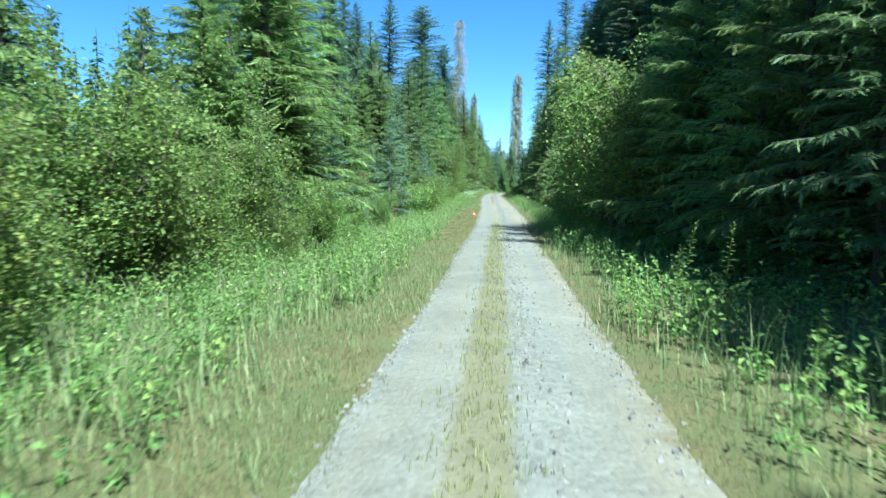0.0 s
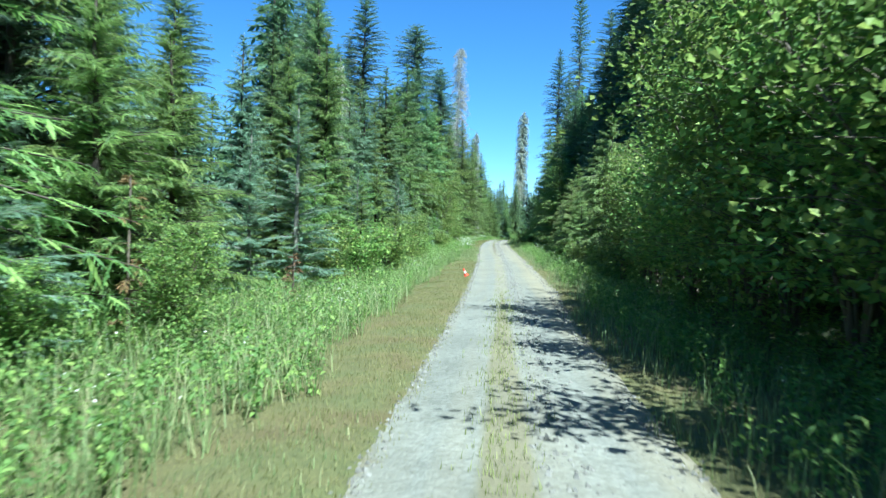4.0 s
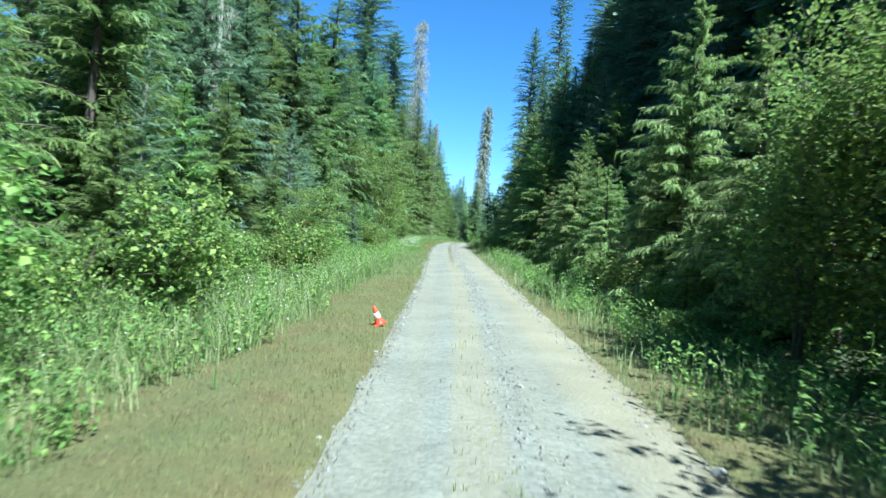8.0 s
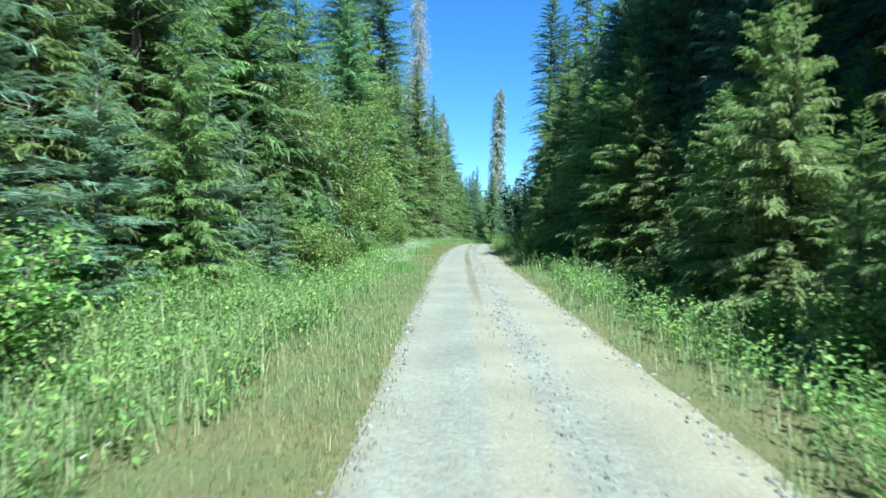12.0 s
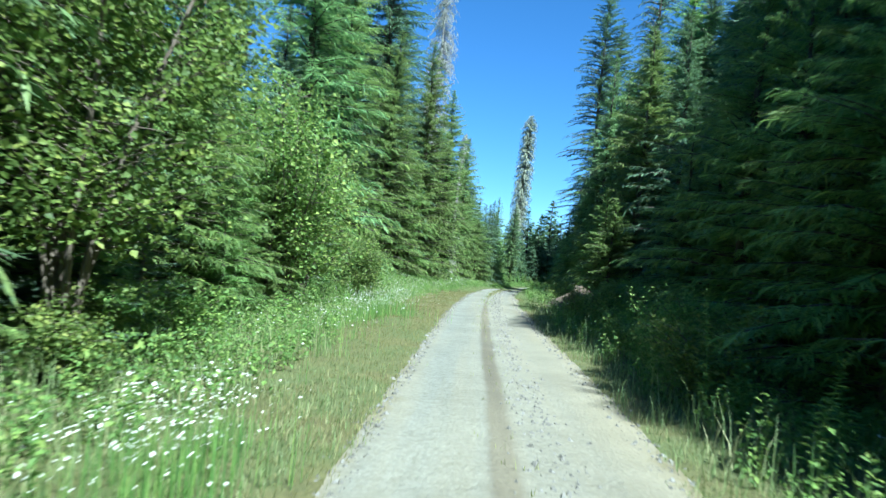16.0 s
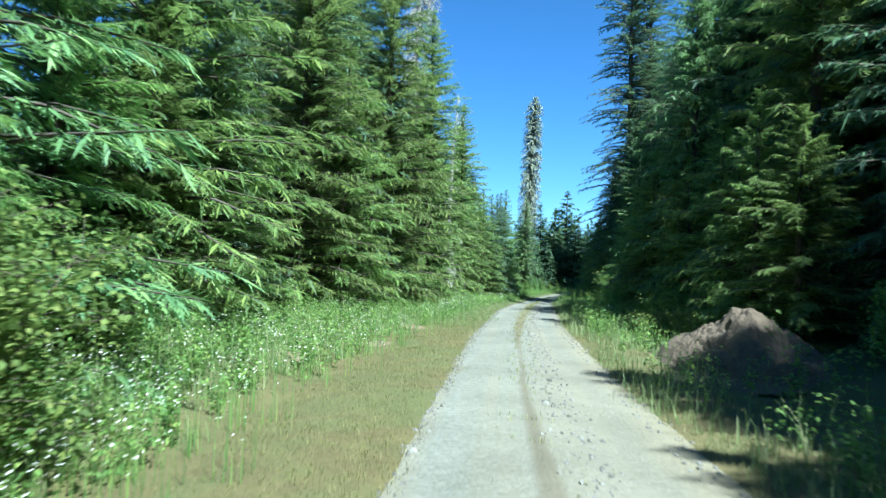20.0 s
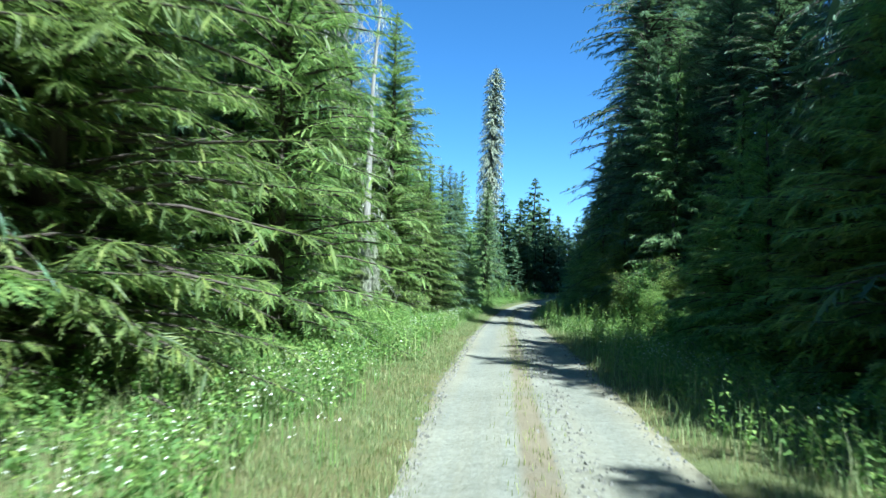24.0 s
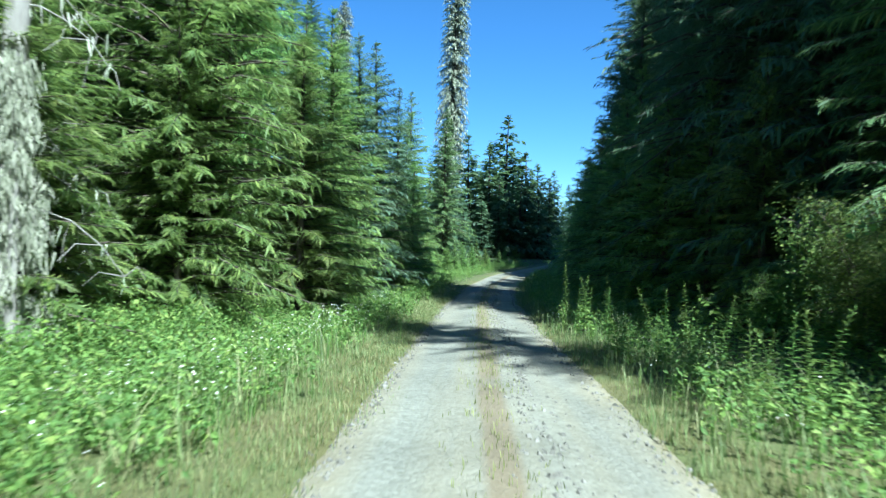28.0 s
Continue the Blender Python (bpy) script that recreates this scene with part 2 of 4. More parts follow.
def ground_material():
    """Forest floor and verge: dark litter under the trees, tan-olive trodden grass beside the track."""
    m, n, l, b = material("forest_ground", 0.95)
    uv, co = n.new("ShaderNodeUVMap"), n.new("ShaderNodeTexCoord")
    sep = n.new("ShaderNodeSeparateXYZ")
    l.new(uv.outputs[0], sep.inputs[0])
    a = noise_node(n, l, 0.9, 5.0, co.outputs["Object"])
    f = noise_node(n, l, 22.0, 6.0, co.outputs["Object"], 0.7)
    verge = ramp(n, l, f.outputs[0], [(0.25, (0.072, 0.066, 0.020)), (0.55, (0.128, 0.112, 0.038)), (0.85, (0.190, 0.160, 0.066))])
    litter = ramp(n, l, f.outputs[0], [(0.3, (0.024, 0.038, 0.012)), (0.7, (0.058, 0.078, 0.026))])
    green = ramp(n, l, f.outputs[0], [(0.3, (0.045, 0.070, 0.018)), (0.75, (0.110, 0.140, 0.040))])
    worn = noise_node(n, l, 1.9, 5.0, co.outputs["Object"], 0.65)
    verge = mix(n, l, ramp(n, l, worn.outputs[0], [(0.42, (0, 0, 0)), (0.66, (0.75, 0.75, 0.75))]), verge, ramp(n, l, f.outputs[0], [(0.3, (0.058, 0.042, 0.015)), (0.75, (0.110, 0.080, 0.030))]))
    along_y = n.new("ShaderNodeMath")
    along_y.operation = "DIVIDE"
    along_y.inputs[1].default_value = 200.0
    l.new(sep.outputs[1], along_y.inputs[0])
    grassy = ramp(n, l, along_y.outputs[0], [(0.0, (0.5,) * 3), (0.08, (0.3,) * 3), (0.16, (0.15,) * 3), (0.27, (0.2,) * 3), (0.32, (0.8,) * 3), (0.44, (0.7,) * 3), (0.48, (0.1,) * 3), (0.56, (0.1,) * 3), (0.60, (0.7,) * 3), (1.0, (0.8,) * 3)])
    verge = mix(n, l, mix(n, l, 0.5, grassy, ramp(n, l, a.outputs[0], [(0.40, (0, 0, 0)), (0.60, (1, 1, 1))])), verge, green)
    d = n.new("ShaderNodeMapRange")
    d.inputs[1].default_value, d.inputs[2].default_value = 4.0, 5.6
    shut = n.new("ShaderNodeMapRange")      # past the straight the woods stand close to the gravel
    shut.inputs[1].default_value, shut.inputs[2].default_value = 158.0, 168.0
    shut.inputs[3].default_value, shut.inputs[4].default_value = 0.0, 2.6
    l.new(sep.outputs[1], shut.inputs[0])
    inner = n.new("ShaderNodeMath")
    l.new(sep.outputs[0], inner.inputs[0])
    l.new(shut.outputs[0], inner.inputs[1])
    l.new(inner.outputs[0], d.inputs[0])
    l.new(mix(n, l, d.outputs[0], verge, litter), b.inputs["Base Color"])
    bump(n, l, b, f.outputs[0], 0.7, 0.04)
    return m


def earth_material(name, dark, light):
    m, n, l, b = material(name, 0.95)
    co = n.new("ShaderNodeTexCoord")
    f = noise_node(n, l, 9.0, 8.0, co.outputs["Object"], 0.7)
    g = noise_node(n, l, 1.6, 3.0, co.outputs["Object"])
    l.new(mix(n, l, g.outputs[0], ramp(n, l, f.outputs[0], [(0.3, dark), (0.7, light)]), dark), b.inputs["Base Color"])
    bump(n, l, b, f.outputs[0], 0.9, 0.05)
    return m


GRAVEL, GROUND = gravel_material(), ground_material()


def stone_material():
    m, n, l, b = material("grey_stone", 0.9)
    geo, info, co = n.new("ShaderNodeNewGeometry"), n.new("ShaderNodeObjectInfo"), n.new("ShaderNodeTexCoord")
    f = noise_node(n, l, 30.0, 5.0, co.outputs["Object"])
    c = ramp(n, l, geo.outputs["Random Per Island"], [(0.0, (0.12, 0.118, 0.095)), (0.6, (0.22, 0.22, 0.185)), (1.0, (0.31, 0.31, 0.27))])
    c = mix(n, l, 0.4, c, ramp(n, l, info.outputs["Random"], [(0.0, (0.08, 0.078, 0.065)), (1.0, (0.27, 0.265, 0.235))]))
    l.new(mix(n, l, f.outputs[0], c, mix(n, l, 0.4, c, (0.05, 0.05, 0.04))), b.inputs["Base Color"])
    bump(n, l, b, f.outputs[0], 0.5, 0.01)
    return m


STONE = stone_material()
EARTH = earth_material("bare_earth", (0.070, 0.054, 0.034), (0.180, 0.140, 0.092))
SANDY = earth_material("sandy_earth", (0.13, 0.105, 0.055), (0.23, 0.18, 0.105))


def plain(name, colour, rough):
    m, n, l, b = material(name, rough)
    co = n.new("ShaderNodeTexCoord")
    f = noise_node(n, l, 25.0, 4.0, co.outputs["Object"])
    l.new(mix(n, l, f.outputs[0], tuple(0.75 * v for v in colour), colour), b.inputs["Base Color"])
    return m


CONE_RED, CONE_WHITE = plain("cone_red", (0.75, 0.075, 0.03), 0.5), plain("cone_white", (0.75, 0.74, 0.70), 0.4)


# ---- mesh helpers ----
def mesh(name, verts, tris, mat, smooth=False, uvs=None):
    verts, tris = np.asarray(verts, np.float32), np.asarray(tris, np.int32)
    me = bpy.data.meshes.new(name)
    k = tris.shape[1]
    me.vertices.add(len(verts))
    me.vertices.foreach_set("co", verts.ravel())
    me.loops.add(tris.size)
    me.loops.foreach_set("vertex_index", tris.ravel())
    me.polygons.add(len(tris))
    me.polygons.foreach_set("loop_start", np.arange(0, tris.size, k, dtype=np.int32))
    me.polygons.foreach_set("use_smooth", np.full(len(tris), smooth))
    if uvs is not None:
        me.uv_layers.new(name="UVMap").data.foreach_set("uv", np.asarray(uvs, np.float32)[tris.ravel()].ravel())
    me.update(calc_edges=True)
    me.materials.append(mat)
    return me


def part(name, data, parent, label=""):
    ob = new(name, data)
    ob.parent = parent
    return tagged(ob, label) if label else ob


def unit(v):
    return v / np.maximum(np.linalg.norm(v, axis=-1, keepdims=True), 1e-9)


def tubes(lines, radii, sides=6):
    """Tapered round limbs along polylines: lists of (k,3) points and (k,) radii."""
    vs, fs, at = [], [], 0
    ang = np.linspace(0, 2 * np.pi, sides, endpoint=False)
    for p, r in zip(lines, radii):
        p, r = np.asarray(p, float), np.asarray(r, float)
        d = unit(np.gradient(p, axis=0))
        ref = np.where(np.abs(d[:, 2:3]) > 0.9, [[1.0, 0, 0]], [[0, 0, 1.0]])
        a = unit(np.cross(d, ref))
        b = np.cross(d, a)
        ring = p[:, None] + r[:, None, None] * (np.cos(ang)[None, :, None] * a[:, None] + np.sin(ang)[None, :, None] * b[:, None])
        vs.append(ring.reshape(-1, 3))
        k = len(p)
        i, j = np.meshgrid(np.arange(k - 1), np.arange(sides), indexing="ij")
        q = np.stack([i * sides + j, i * sides + (j + 1) % sides, (i + 1) * sides + (j + 1) % sides, (i + 1) * sides + j], -1).reshape(-1, 4)
        fs.append(np.concatenate([q[:, [0, 1, 2]], q[:, [0, 2, 3]]]) + at)
        at += k * sides
    return np.concatenate(vs), np.concatenate(fs)


# ---- plan: the track's line, profile and width ----
PLAN_Y = [-400, -40, 0, 12, 25, 40, 50, 60, 72, 85, 100, 112, 122, 132, 141, 150, 160, 172, 186, 205, 230, 270, 700]
MID_X = [0.0, -0.4, -0.45, -0.45, -0.5, -0.5, -0.6, -0.75, -1.1, -1.35, -1.45, -1.2, -0.6, 0.2, 0.85, 1.6, 2.5, 4.0, 7.0, 15, 36, 80, 500]
ROAD_Z = [1.0, 0.3, 0.10, -0.07, -0.17, -0.37, -0.30, -0.14, 0.12, 0.29, 0.42, 0.53, 0.55, 0.48, 0.34, 0.14, 0.0, 0.02, 0.25, 0.8, 1.5, 2.4, 6.0]


def smooth_at(y, table):
    y = np.asarray(y, float)
    return sum(np.interp(y + d, PLAN_Y, table) for d in (-4, -2, 0, 2, 4)) / 5


def mid(y):
    return smooth_at(y, MID_X)


def left_half(y):
    return np.interp(y, [-40, 0, 30, 42, 55, 75, 95, 115, 130, 170, 300], [1.1, 1.1, 1.15, 1.3, 1.35, 1.4, 1.35, 1.25, 1.5, 1.4, 1.4])


def right_half(y):
    return np.interp(y, [-40, 0, 30, 42, 55, 75, 95, 115, 130, 170, 300], [1.4, 1.4, 1.5, 1.95, 1.85, 1.7, 1.7, 1.55, 1.55, 1.4, 1.4])


def ground_z(x, y):
    """Height of the ground sheet: under the track a little below its surface, a shallow ditch and rough bank beside it."""
    x, y = np.asarray(x, float), np.asarray(y, float)
    u = x - mid(y)
    out = np.maximum(u - right_half(y), -u - left_half(y))
    z = smooth_at(y, ROAD_Z)
    rough = 0.06 * np.sin(1.3 * x + 0.7 * y) * np.sin(0.9 * y - 0.5 * x) + 0.04 * np.sin(2.9 * x) * np.cos(2.3 * y)
    side = np.clip(out / 1.2, 0, 1)
    bank = np.where(u > 0, 0.10, 0.03) * np.clip(out - 1.5, 0, 12) - 0.22 * np.exp(-((out - 2.4) / 1.0) ** 2)
    z = z + side * (rough + bank) - 0.05 * (1 - np.clip((out + 0.25) / 0.3, 0, 1))
    far = np.clip((np.abs(u) - 60) / 900, 0, 1)
    return z + far * 2


def build_ground():
    xs = np.concatenate([-np.geomspace(3000, 14, 26), np.linspace(-13, 13, 79), np.geomspace(14, 3000, 26)])
    ys = np.concatenate([-np.geomspace(3000, 24, 16), np.arange(-22, 262, 1.0), np.geomspace(265, 3500, 24)])
    X, Y = np.meshgrid(xs, ys)
    Xs = X + mid(np.clip(Y, -60, 320))
    Z = ground_z(Xs, Y)
    v = np.stack([Xs, Y, Z], -1).reshape(-1, 3)
    w = len(xs)
    i, j = np.meshgrid(np.arange(len(ys) - 1), np.arange(w - 1), indexing="ij")
    q = np.stack([i * w + j, i * w + j + 1, (i + 1) * w + j + 1, (i + 1) * w + j], -1).reshape(-1, 4)
    uv = np.stack([np.abs(X), Y], -1).reshape(-1, 2)
    ob = new("ground", mesh("ground", v, q, GROUND, True, uv))
    tagged(ob, "forest floor with dark litter and trodden tan-green verges", "ground", kind="structure")


def road_z(u, y):
    """Surface of the track: crowned, with two shallow wheel ruts and a rough margin."""
    half = np.where(u > 0, right_half(y), left_half(y))
    rut = -0.035 * np.exp(-((np.abs(u) - 0.8) / 0.28) ** 2)
    e = np.clip(np.abs(u) / half, 0, 1)
    return smooth_at(y, ROAD_Z) + 0.03 + rut - 0.07 * e ** 6 + 0.008 * np.sin(5 * u + 1.7 * y) * np.sin(2.1 * y)


def build_road():
    us, ys = np.linspace(-1, 1, 33), np.arange(-40, 262, 0.3)
    U, Y = np.meshgrid(us, ys)
    wob = 0.07 * np.sin(8.3 * Y + 4 * U) * np.sin(3.1 * Y) + 0.14 * np.sin(0.9 * Y + U) * np.sin(0.37 * Y + 1) + 0.08 * np.sin(2.3 * Y + 2 * U) + 0.06 * np.sin(5.1 * Y + 3 * U) * np.sin(1.3 * Y)
    half = np.where(U > 0, right_half(Y), left_half(Y)) + wob + 0.15
    u = U * half
    v = np.stack([u + mid(Y), Y, road_z(u, Y)], -1).reshape(-1, 3)
    w = len(us)
    i, j = np.meshgrid(np.arange(len(ys) - 1), np.arange(w - 1), indexing="ij")
    q = np.stack([i * w + j, i * w + j + 1, (i + 1) * w + j + 1, (i + 1) * w + j], -1).reshape(-1, 4)
    uv = np.stack([u, Y], -1).reshape(-1, 2)
    me = mesh("road", v, q, GRAVEL, True, uv)
    rim = np.stack([np.abs(U), Y], -1).reshape(-1, 2).astype(np.float32)
    me.uv_layers.new(name="rim").data.foreach_set("uv", rim[q.ravel()].ravel())
    tagged(new("road", me), "pale grey gravel forest track with two worn wheel lanes and a brown crown", "road", kind="structure")


build_ground()
build_road()


# ---- trees ----
def sprays(root, way, length, fingers, width, droop, r):
    """Flat needle sprays: one long pad along the rib and narrow tapering fingers on both sides. root, way (n,3); length (n,)."""
    n = len(root)
    up = np.zeros((n, 3)) + [0, 0, 1.0] + r.normal(0, 0.32, (n, 3))
    side = unit(np.cross(way, up))
    down = np.array([0, 0, 1.0])
    vs, k = [], 2 * fingers + 1
    for f in range(k):
        if f == k - 1:
            tip = root + way * length[:, None] - down * (droop * length)[:, None]
            m = root + way * (length * 0.5)[:, None] - down * (0.3 * droop * length)[:, None]
            w = (width * length * r.uniform(0.8, 1.2, n))[:, None] * side
            vs.append(np.stack([root, m + w, tip, m - w], 1))
            continue
        s = 1 if f % 2 else -1
        a = (f // 2 + 0.35) / (fingers + 0.1)
        base = root + way * (length * a * 0.85)[:, None] - down * (droop * length * a * a)[:, None]
        d = unit(way * 0.8 + side * s * 0.75 + r.normal(0, 0.15, (n, 3)) - down * (0.5 * droop + 0.05))
        fl = length * (0.46 - 0.22 * a) * r.uniform(0.75, 1.25, n)
        w = (0.34 * width * length * r.uniform(0.8, 1.25, n))[:, None]
        across = unit(np.cross(d, up))
        m = base + d * (fl * 0.4)[:, None]
        vs.append(np.stack([base, m + across * w, base + d * fl[:, None], m - across * w], 1))
    v = np.stack(vs, 1).reshape(-1, 3)
    b = np.arange(n * k)[:, None] * 4
    t = np.concatenate([b + [0, 1, 2], b + [0, 2, 3]])
    return v, t


def conifer(name, mat, bark, h, radius, base, whorls, per, n_spray, fingers, width, seed, droop=0.35, lift=0.15, power=0.85, trunk_r=None, gap=0.0, spray=0.55, inner=0.0, tail=0.0, reach=0.15, blunt=3.0, hang=0.0):
    """A conifer: trunk and boughs in one mesh, needle sprays in another. base: bare fraction of the trunk."""
    r = np.random.default_rng(seed)
    tree = new(name)
    tr = trunk_r or 0.012 * h + 0.02
    zs = np.linspace(0, 1, 9)
    wob = np.cumsum(r.normal(0, 0.004 * h, (9, 2)), 0) * zs[:, None]
    lines = [np.column_stack([wob, zs * h - 0.3 * (zs == 0)])]
    radii = [tr * (1 - zs) ** 0.8 + 0.012]
    n = whorls * per
    f = np.repeat(np.linspace(0.0, 0.985, whorls), per) + r.normal(0, 0.35 / whorls, n)
    f = np.clip(f, 0, 0.99)
    keep = r.random(n) > gap
    f = f[keep]
    n = len(f)
    hz = h * (base + (1 - base) * f)
    L = radius * ((1 - f) ** power * (1 - reach) + 0.05) * r.uniform(0.48, 1.2, n) + radius * reach * np.minimum(1, (1 - f) * blunt)
    L *= np.clip(0.75 + 3.0 * f, 0.75, 1)
    az = r.uniform(0, 2 * np.pi, n)
    out = np.column_stack([np.cos(az), np.sin(az), np.zeros(n)])
    tx = np.column_stack([np.interp(hz / h, zs, wob[:, 0]), np.interp(hz / h, zs, wob[:, 1]), hz])
    li, dr = lift * r.normal(1, 0.5, n) + 0.5 * f * f, droop * r.uniform(0.6, 1.4, n) * (1 - 0.5 * f)

    def bough(s):
        z = (li * s - dr * s * s + tail * dr * s ** 3) * L
        return tx + out * (L * s)[:, None] + np.column_stack([np.zeros((n, 2)), z])
    ss = np.array([0.0, 0.5, 1.0])
    pts = np.stack([bough(s) for s in ss], 1)
    br = np.clip(0.016 * L, 0.006, 0.05)
    for i in range(0, n, 1 if fingers > 1 else 2):
        lines.append(pts[i])
        radii.append(br[i] * np.array([1, 0.6, 0.1]))
    v, t = tubes(lines[:1], radii[:1], 9)
    part("trunk", mesh("trunk", v, t, bark, True), tree)
    v, t = tubes(lines[1:], radii[1:], 3)
    tagged(part("boughwork", mesh("boughwork", v, t, bark, True), tree), kind="stuff")
    roots, ways, lens = [], [], []
    for k in range(n_spray):
        s = inner + (1 - inner) * ((k + r.uniform(0.1, 0.9, n)) / n_spray)
        s = s ** 0.8
        p = bough(s)
        tang = unit(bough(np.minimum(s + 0.05, 1.05)) - bough(s - 0.05))
        sd = np.where((k + np.arange(n)) % 2 == 0, 1.0, -1.0)[:, None]
        lat = np.cross(tang, [0, 0, 1.0]) * sd
        mixw = np.clip(s, 0, 1)[:, None]
        w = unit(tang * (0.30 + 0.55 * mixw) + lat * (1.10 - 0.55 * mixw) + r.normal(0, 0.27, (n, 3)) - np.outer(r.uniform(0.3, 1.5, n) * hang, [0, 0, 1.0]) - [0, 0, 0.08])
        roots.append(p)
        ways.append(w)
        lens.append(spray * np.clip(L, 0.25, None) ** 0.6 * r.uniform(0.65, 1.2, n) * (1.05 - 0.45 * s))
    fine = fingers > 2
    body = 0
    for at in (0.06, 0.17, 0.28, 0.39, 0.50, 0.60, 0.70, 0.80, 0.89) if fine else (0.08, 0.24, 0.40, 0.55, 0.69, 0.81):      # the flat body of each bough, under the single sprays
        for sd in (-1.0, 1.0) if fine else (r.choice([-1.0, 1.0], n)[:, None],):
            tang = unit(bough(np.full(n, at + 0.1)) - bough(np.full(n, at)))
            lat = np.cross(tang, [0, 0, 1.0]) * sd
            roots.append(bough(np.full(n, at)))
            ways.append(unit(tang + lat * (0.75 if fine else 0.2) + r.normal(0, 0.12, (n, 3)) - np.outer(r.uniform(0.0, 0.5, n) * (hang + 0.2), [0, 0, 1.0])))
            lens.append(np.clip(0.26 * L * (1.15 - 0.5 * at), 0.12, 0.42 if fine else 0.6))
            body += n
    k = 10
    lead = np.linspace(0.93, 1.0, k)
    roots.append(np.column_stack([np.interp(lead, zs, wob[:, 0]), np.interp(lead, zs, wob[:, 1]), lead * h]))
    la = r.uniform(0, 6.28, k)
    ways.append(unit(np.column_stack([np.cos(la), np.sin(la), np.full(k, 1.4)])))
    lens.append(spray * 0.5 * np.linspace(1.0, 0.6, k) * radius ** 0.5)
    roots, ways, lens = np.concatenate(roots), np.concatenate(ways), np.concatenate(lens)
    inside = np.zeros(len(lens), bool)
    inside[len(lens) - k - body:len(lens) - k] = True
    v, t = sprays(roots[~inside], ways[~inside], lens[~inside], fingers, width, 0.10 + 0.25 * droop, r)
    v2, t2 = sprays(roots[inside], ways[inside], lens[inside], 5 if fine else 3, 0.055 if fine else 0.10, 0.12, r)
    v, t = np.concatenate([v, v2]), np.concatenate([t, t2 + len(v)])
    tagged(part("crown", mesh("crown", v, t, mat), tree), kind="stuff")
    return tree


def broadleaf(name, mat, h, radius, stems, clusters, leaves, leaf, seed, bark=None, low=0.12):
    """A many-stemmed leafy shrub or small tree: forking stems and clusters of single pointed leaves."""
    r = np.random.default_rng(seed)
    tree = new(name)
    lines, radii, tips, twigs, thin = [], [], [], [], []
    for i in range(stems):
        a, lean = r.uniform(0, 6.28), r.uniform(0.15, 0.9)
        top = np.array([np.cos(a) * radius * lean, np.sin(a) * radius * lean, h * r.uniform(0.65, 1.0) * (1 - 0.25 * lean)])
        s = np.linspace(0, 1, 6)[:, None]
        line = np.concatenate([top[:2] * s ** 1.4, top[2] * s], 1) + np.column_stack([r.normal(0, 0.03 * radius, (6, 2)), np.zeros(6)]) * s
        line[0, 2] = -0.15
        lines.append(line)
        radii.append((0.005 * h + 0.008) * (1 - 0.85 * s[:, 0]))
        for j in range(max(4, clusters // stems)):
            k = r.uniform(low + 0.1, 1.0)
            root = np.array([np.interp(k, s[:, 0], line[:, c]) for c in range(3)])
            ba = r.uniform(0, 6.28)
            bl = radius * r.uniform(0.25, 0.75) * (1.15 - 0.6 * k)
            end = root + np.array([np.cos(ba) * bl, np.sin(ba) * bl, bl * r.uniform(-0.1, 0.7)])
            twigs.append(np.stack([root, root * 0.5 + end * 0.5 + [0, 0, 0.06 * bl], end]))
            thin.append(np.array([0.006, 0.0045, 0.002]) * (0.6 + 0.12 * h))
            tips.append((root, end))
    for line, rad in zip(lines, radii):
        v, t = tubes([line], [rad], 6)
        part("stem", mesh("stem", v, t, bark or TWIG, True), tree)
    v, t = tubes(twigs, thin, 3)
    tagged(part("twig_mass", mesh("twig_mass", v, t, bark or TWIG, True), tree), kind="stuff")
    root, end = np.array([a for a, _ in tips]), np.array([b for _, b in tips])
    n = len(tips)
    s = r.uniform(0.25, 1.08, (n, leaves, 1))
    p = (root[:, None] * (1 - s) + end[:, None] * s + r.normal(0, 1, (n, leaves, 3)) * (0.05 * radius + 0.03)).reshape(-1, 3)
    p[:, 2] = np.maximum(p[:, 2], 0.03)
    v, t = leaf_blades(p, leaf, r, flat=0.45)
    tagged(part("crown", mesh("crown", v, t, mat), tree), kind="stuff")
    return tree


def leaf_blades(p, size, r, flat=0.8, slim=0.42):
    """Single leaves: pointed, folded along the midrib. p (n,3)."""
    n = len(p)
    a = r.uniform(0, 6.28, n)
    d = unit(np.column_stack([np.cos(a), np.sin(a), r.normal(-0.15, 0.45, n)]))
    up = unit(np.column_stack([r.normal(0, 1 - flat + 0.25, (n, 2)), np.ones(n)]))
    w = unit(np.cross(d, up))
    nrm = np.cross(w, d)
    s = (size * r.uniform(0.6, 1.3, n))[:, None]
    b, m = p, p + d * s * 0.45
    v = np.stack([b, m + w * s * slim + nrm * s * 0.10, p + d * s - [0, 0, 1] * s * 0.12, m - w * s * slim + nrm * s * 0.10], 1).reshape(-1, 3)
    q = np.arange(n)[:, None] * 4
    return v, np.concatenate([q + [0, 1, 2], q + [0, 2, 3]])


# ---- the kinds of trees and shrubs, each built once ----
KINDS, POSES = {}, {}


def kind(key, ob, label, category, group=""):
    KINDS[key], POSES[key] = tagged(ob, label, category, group), []


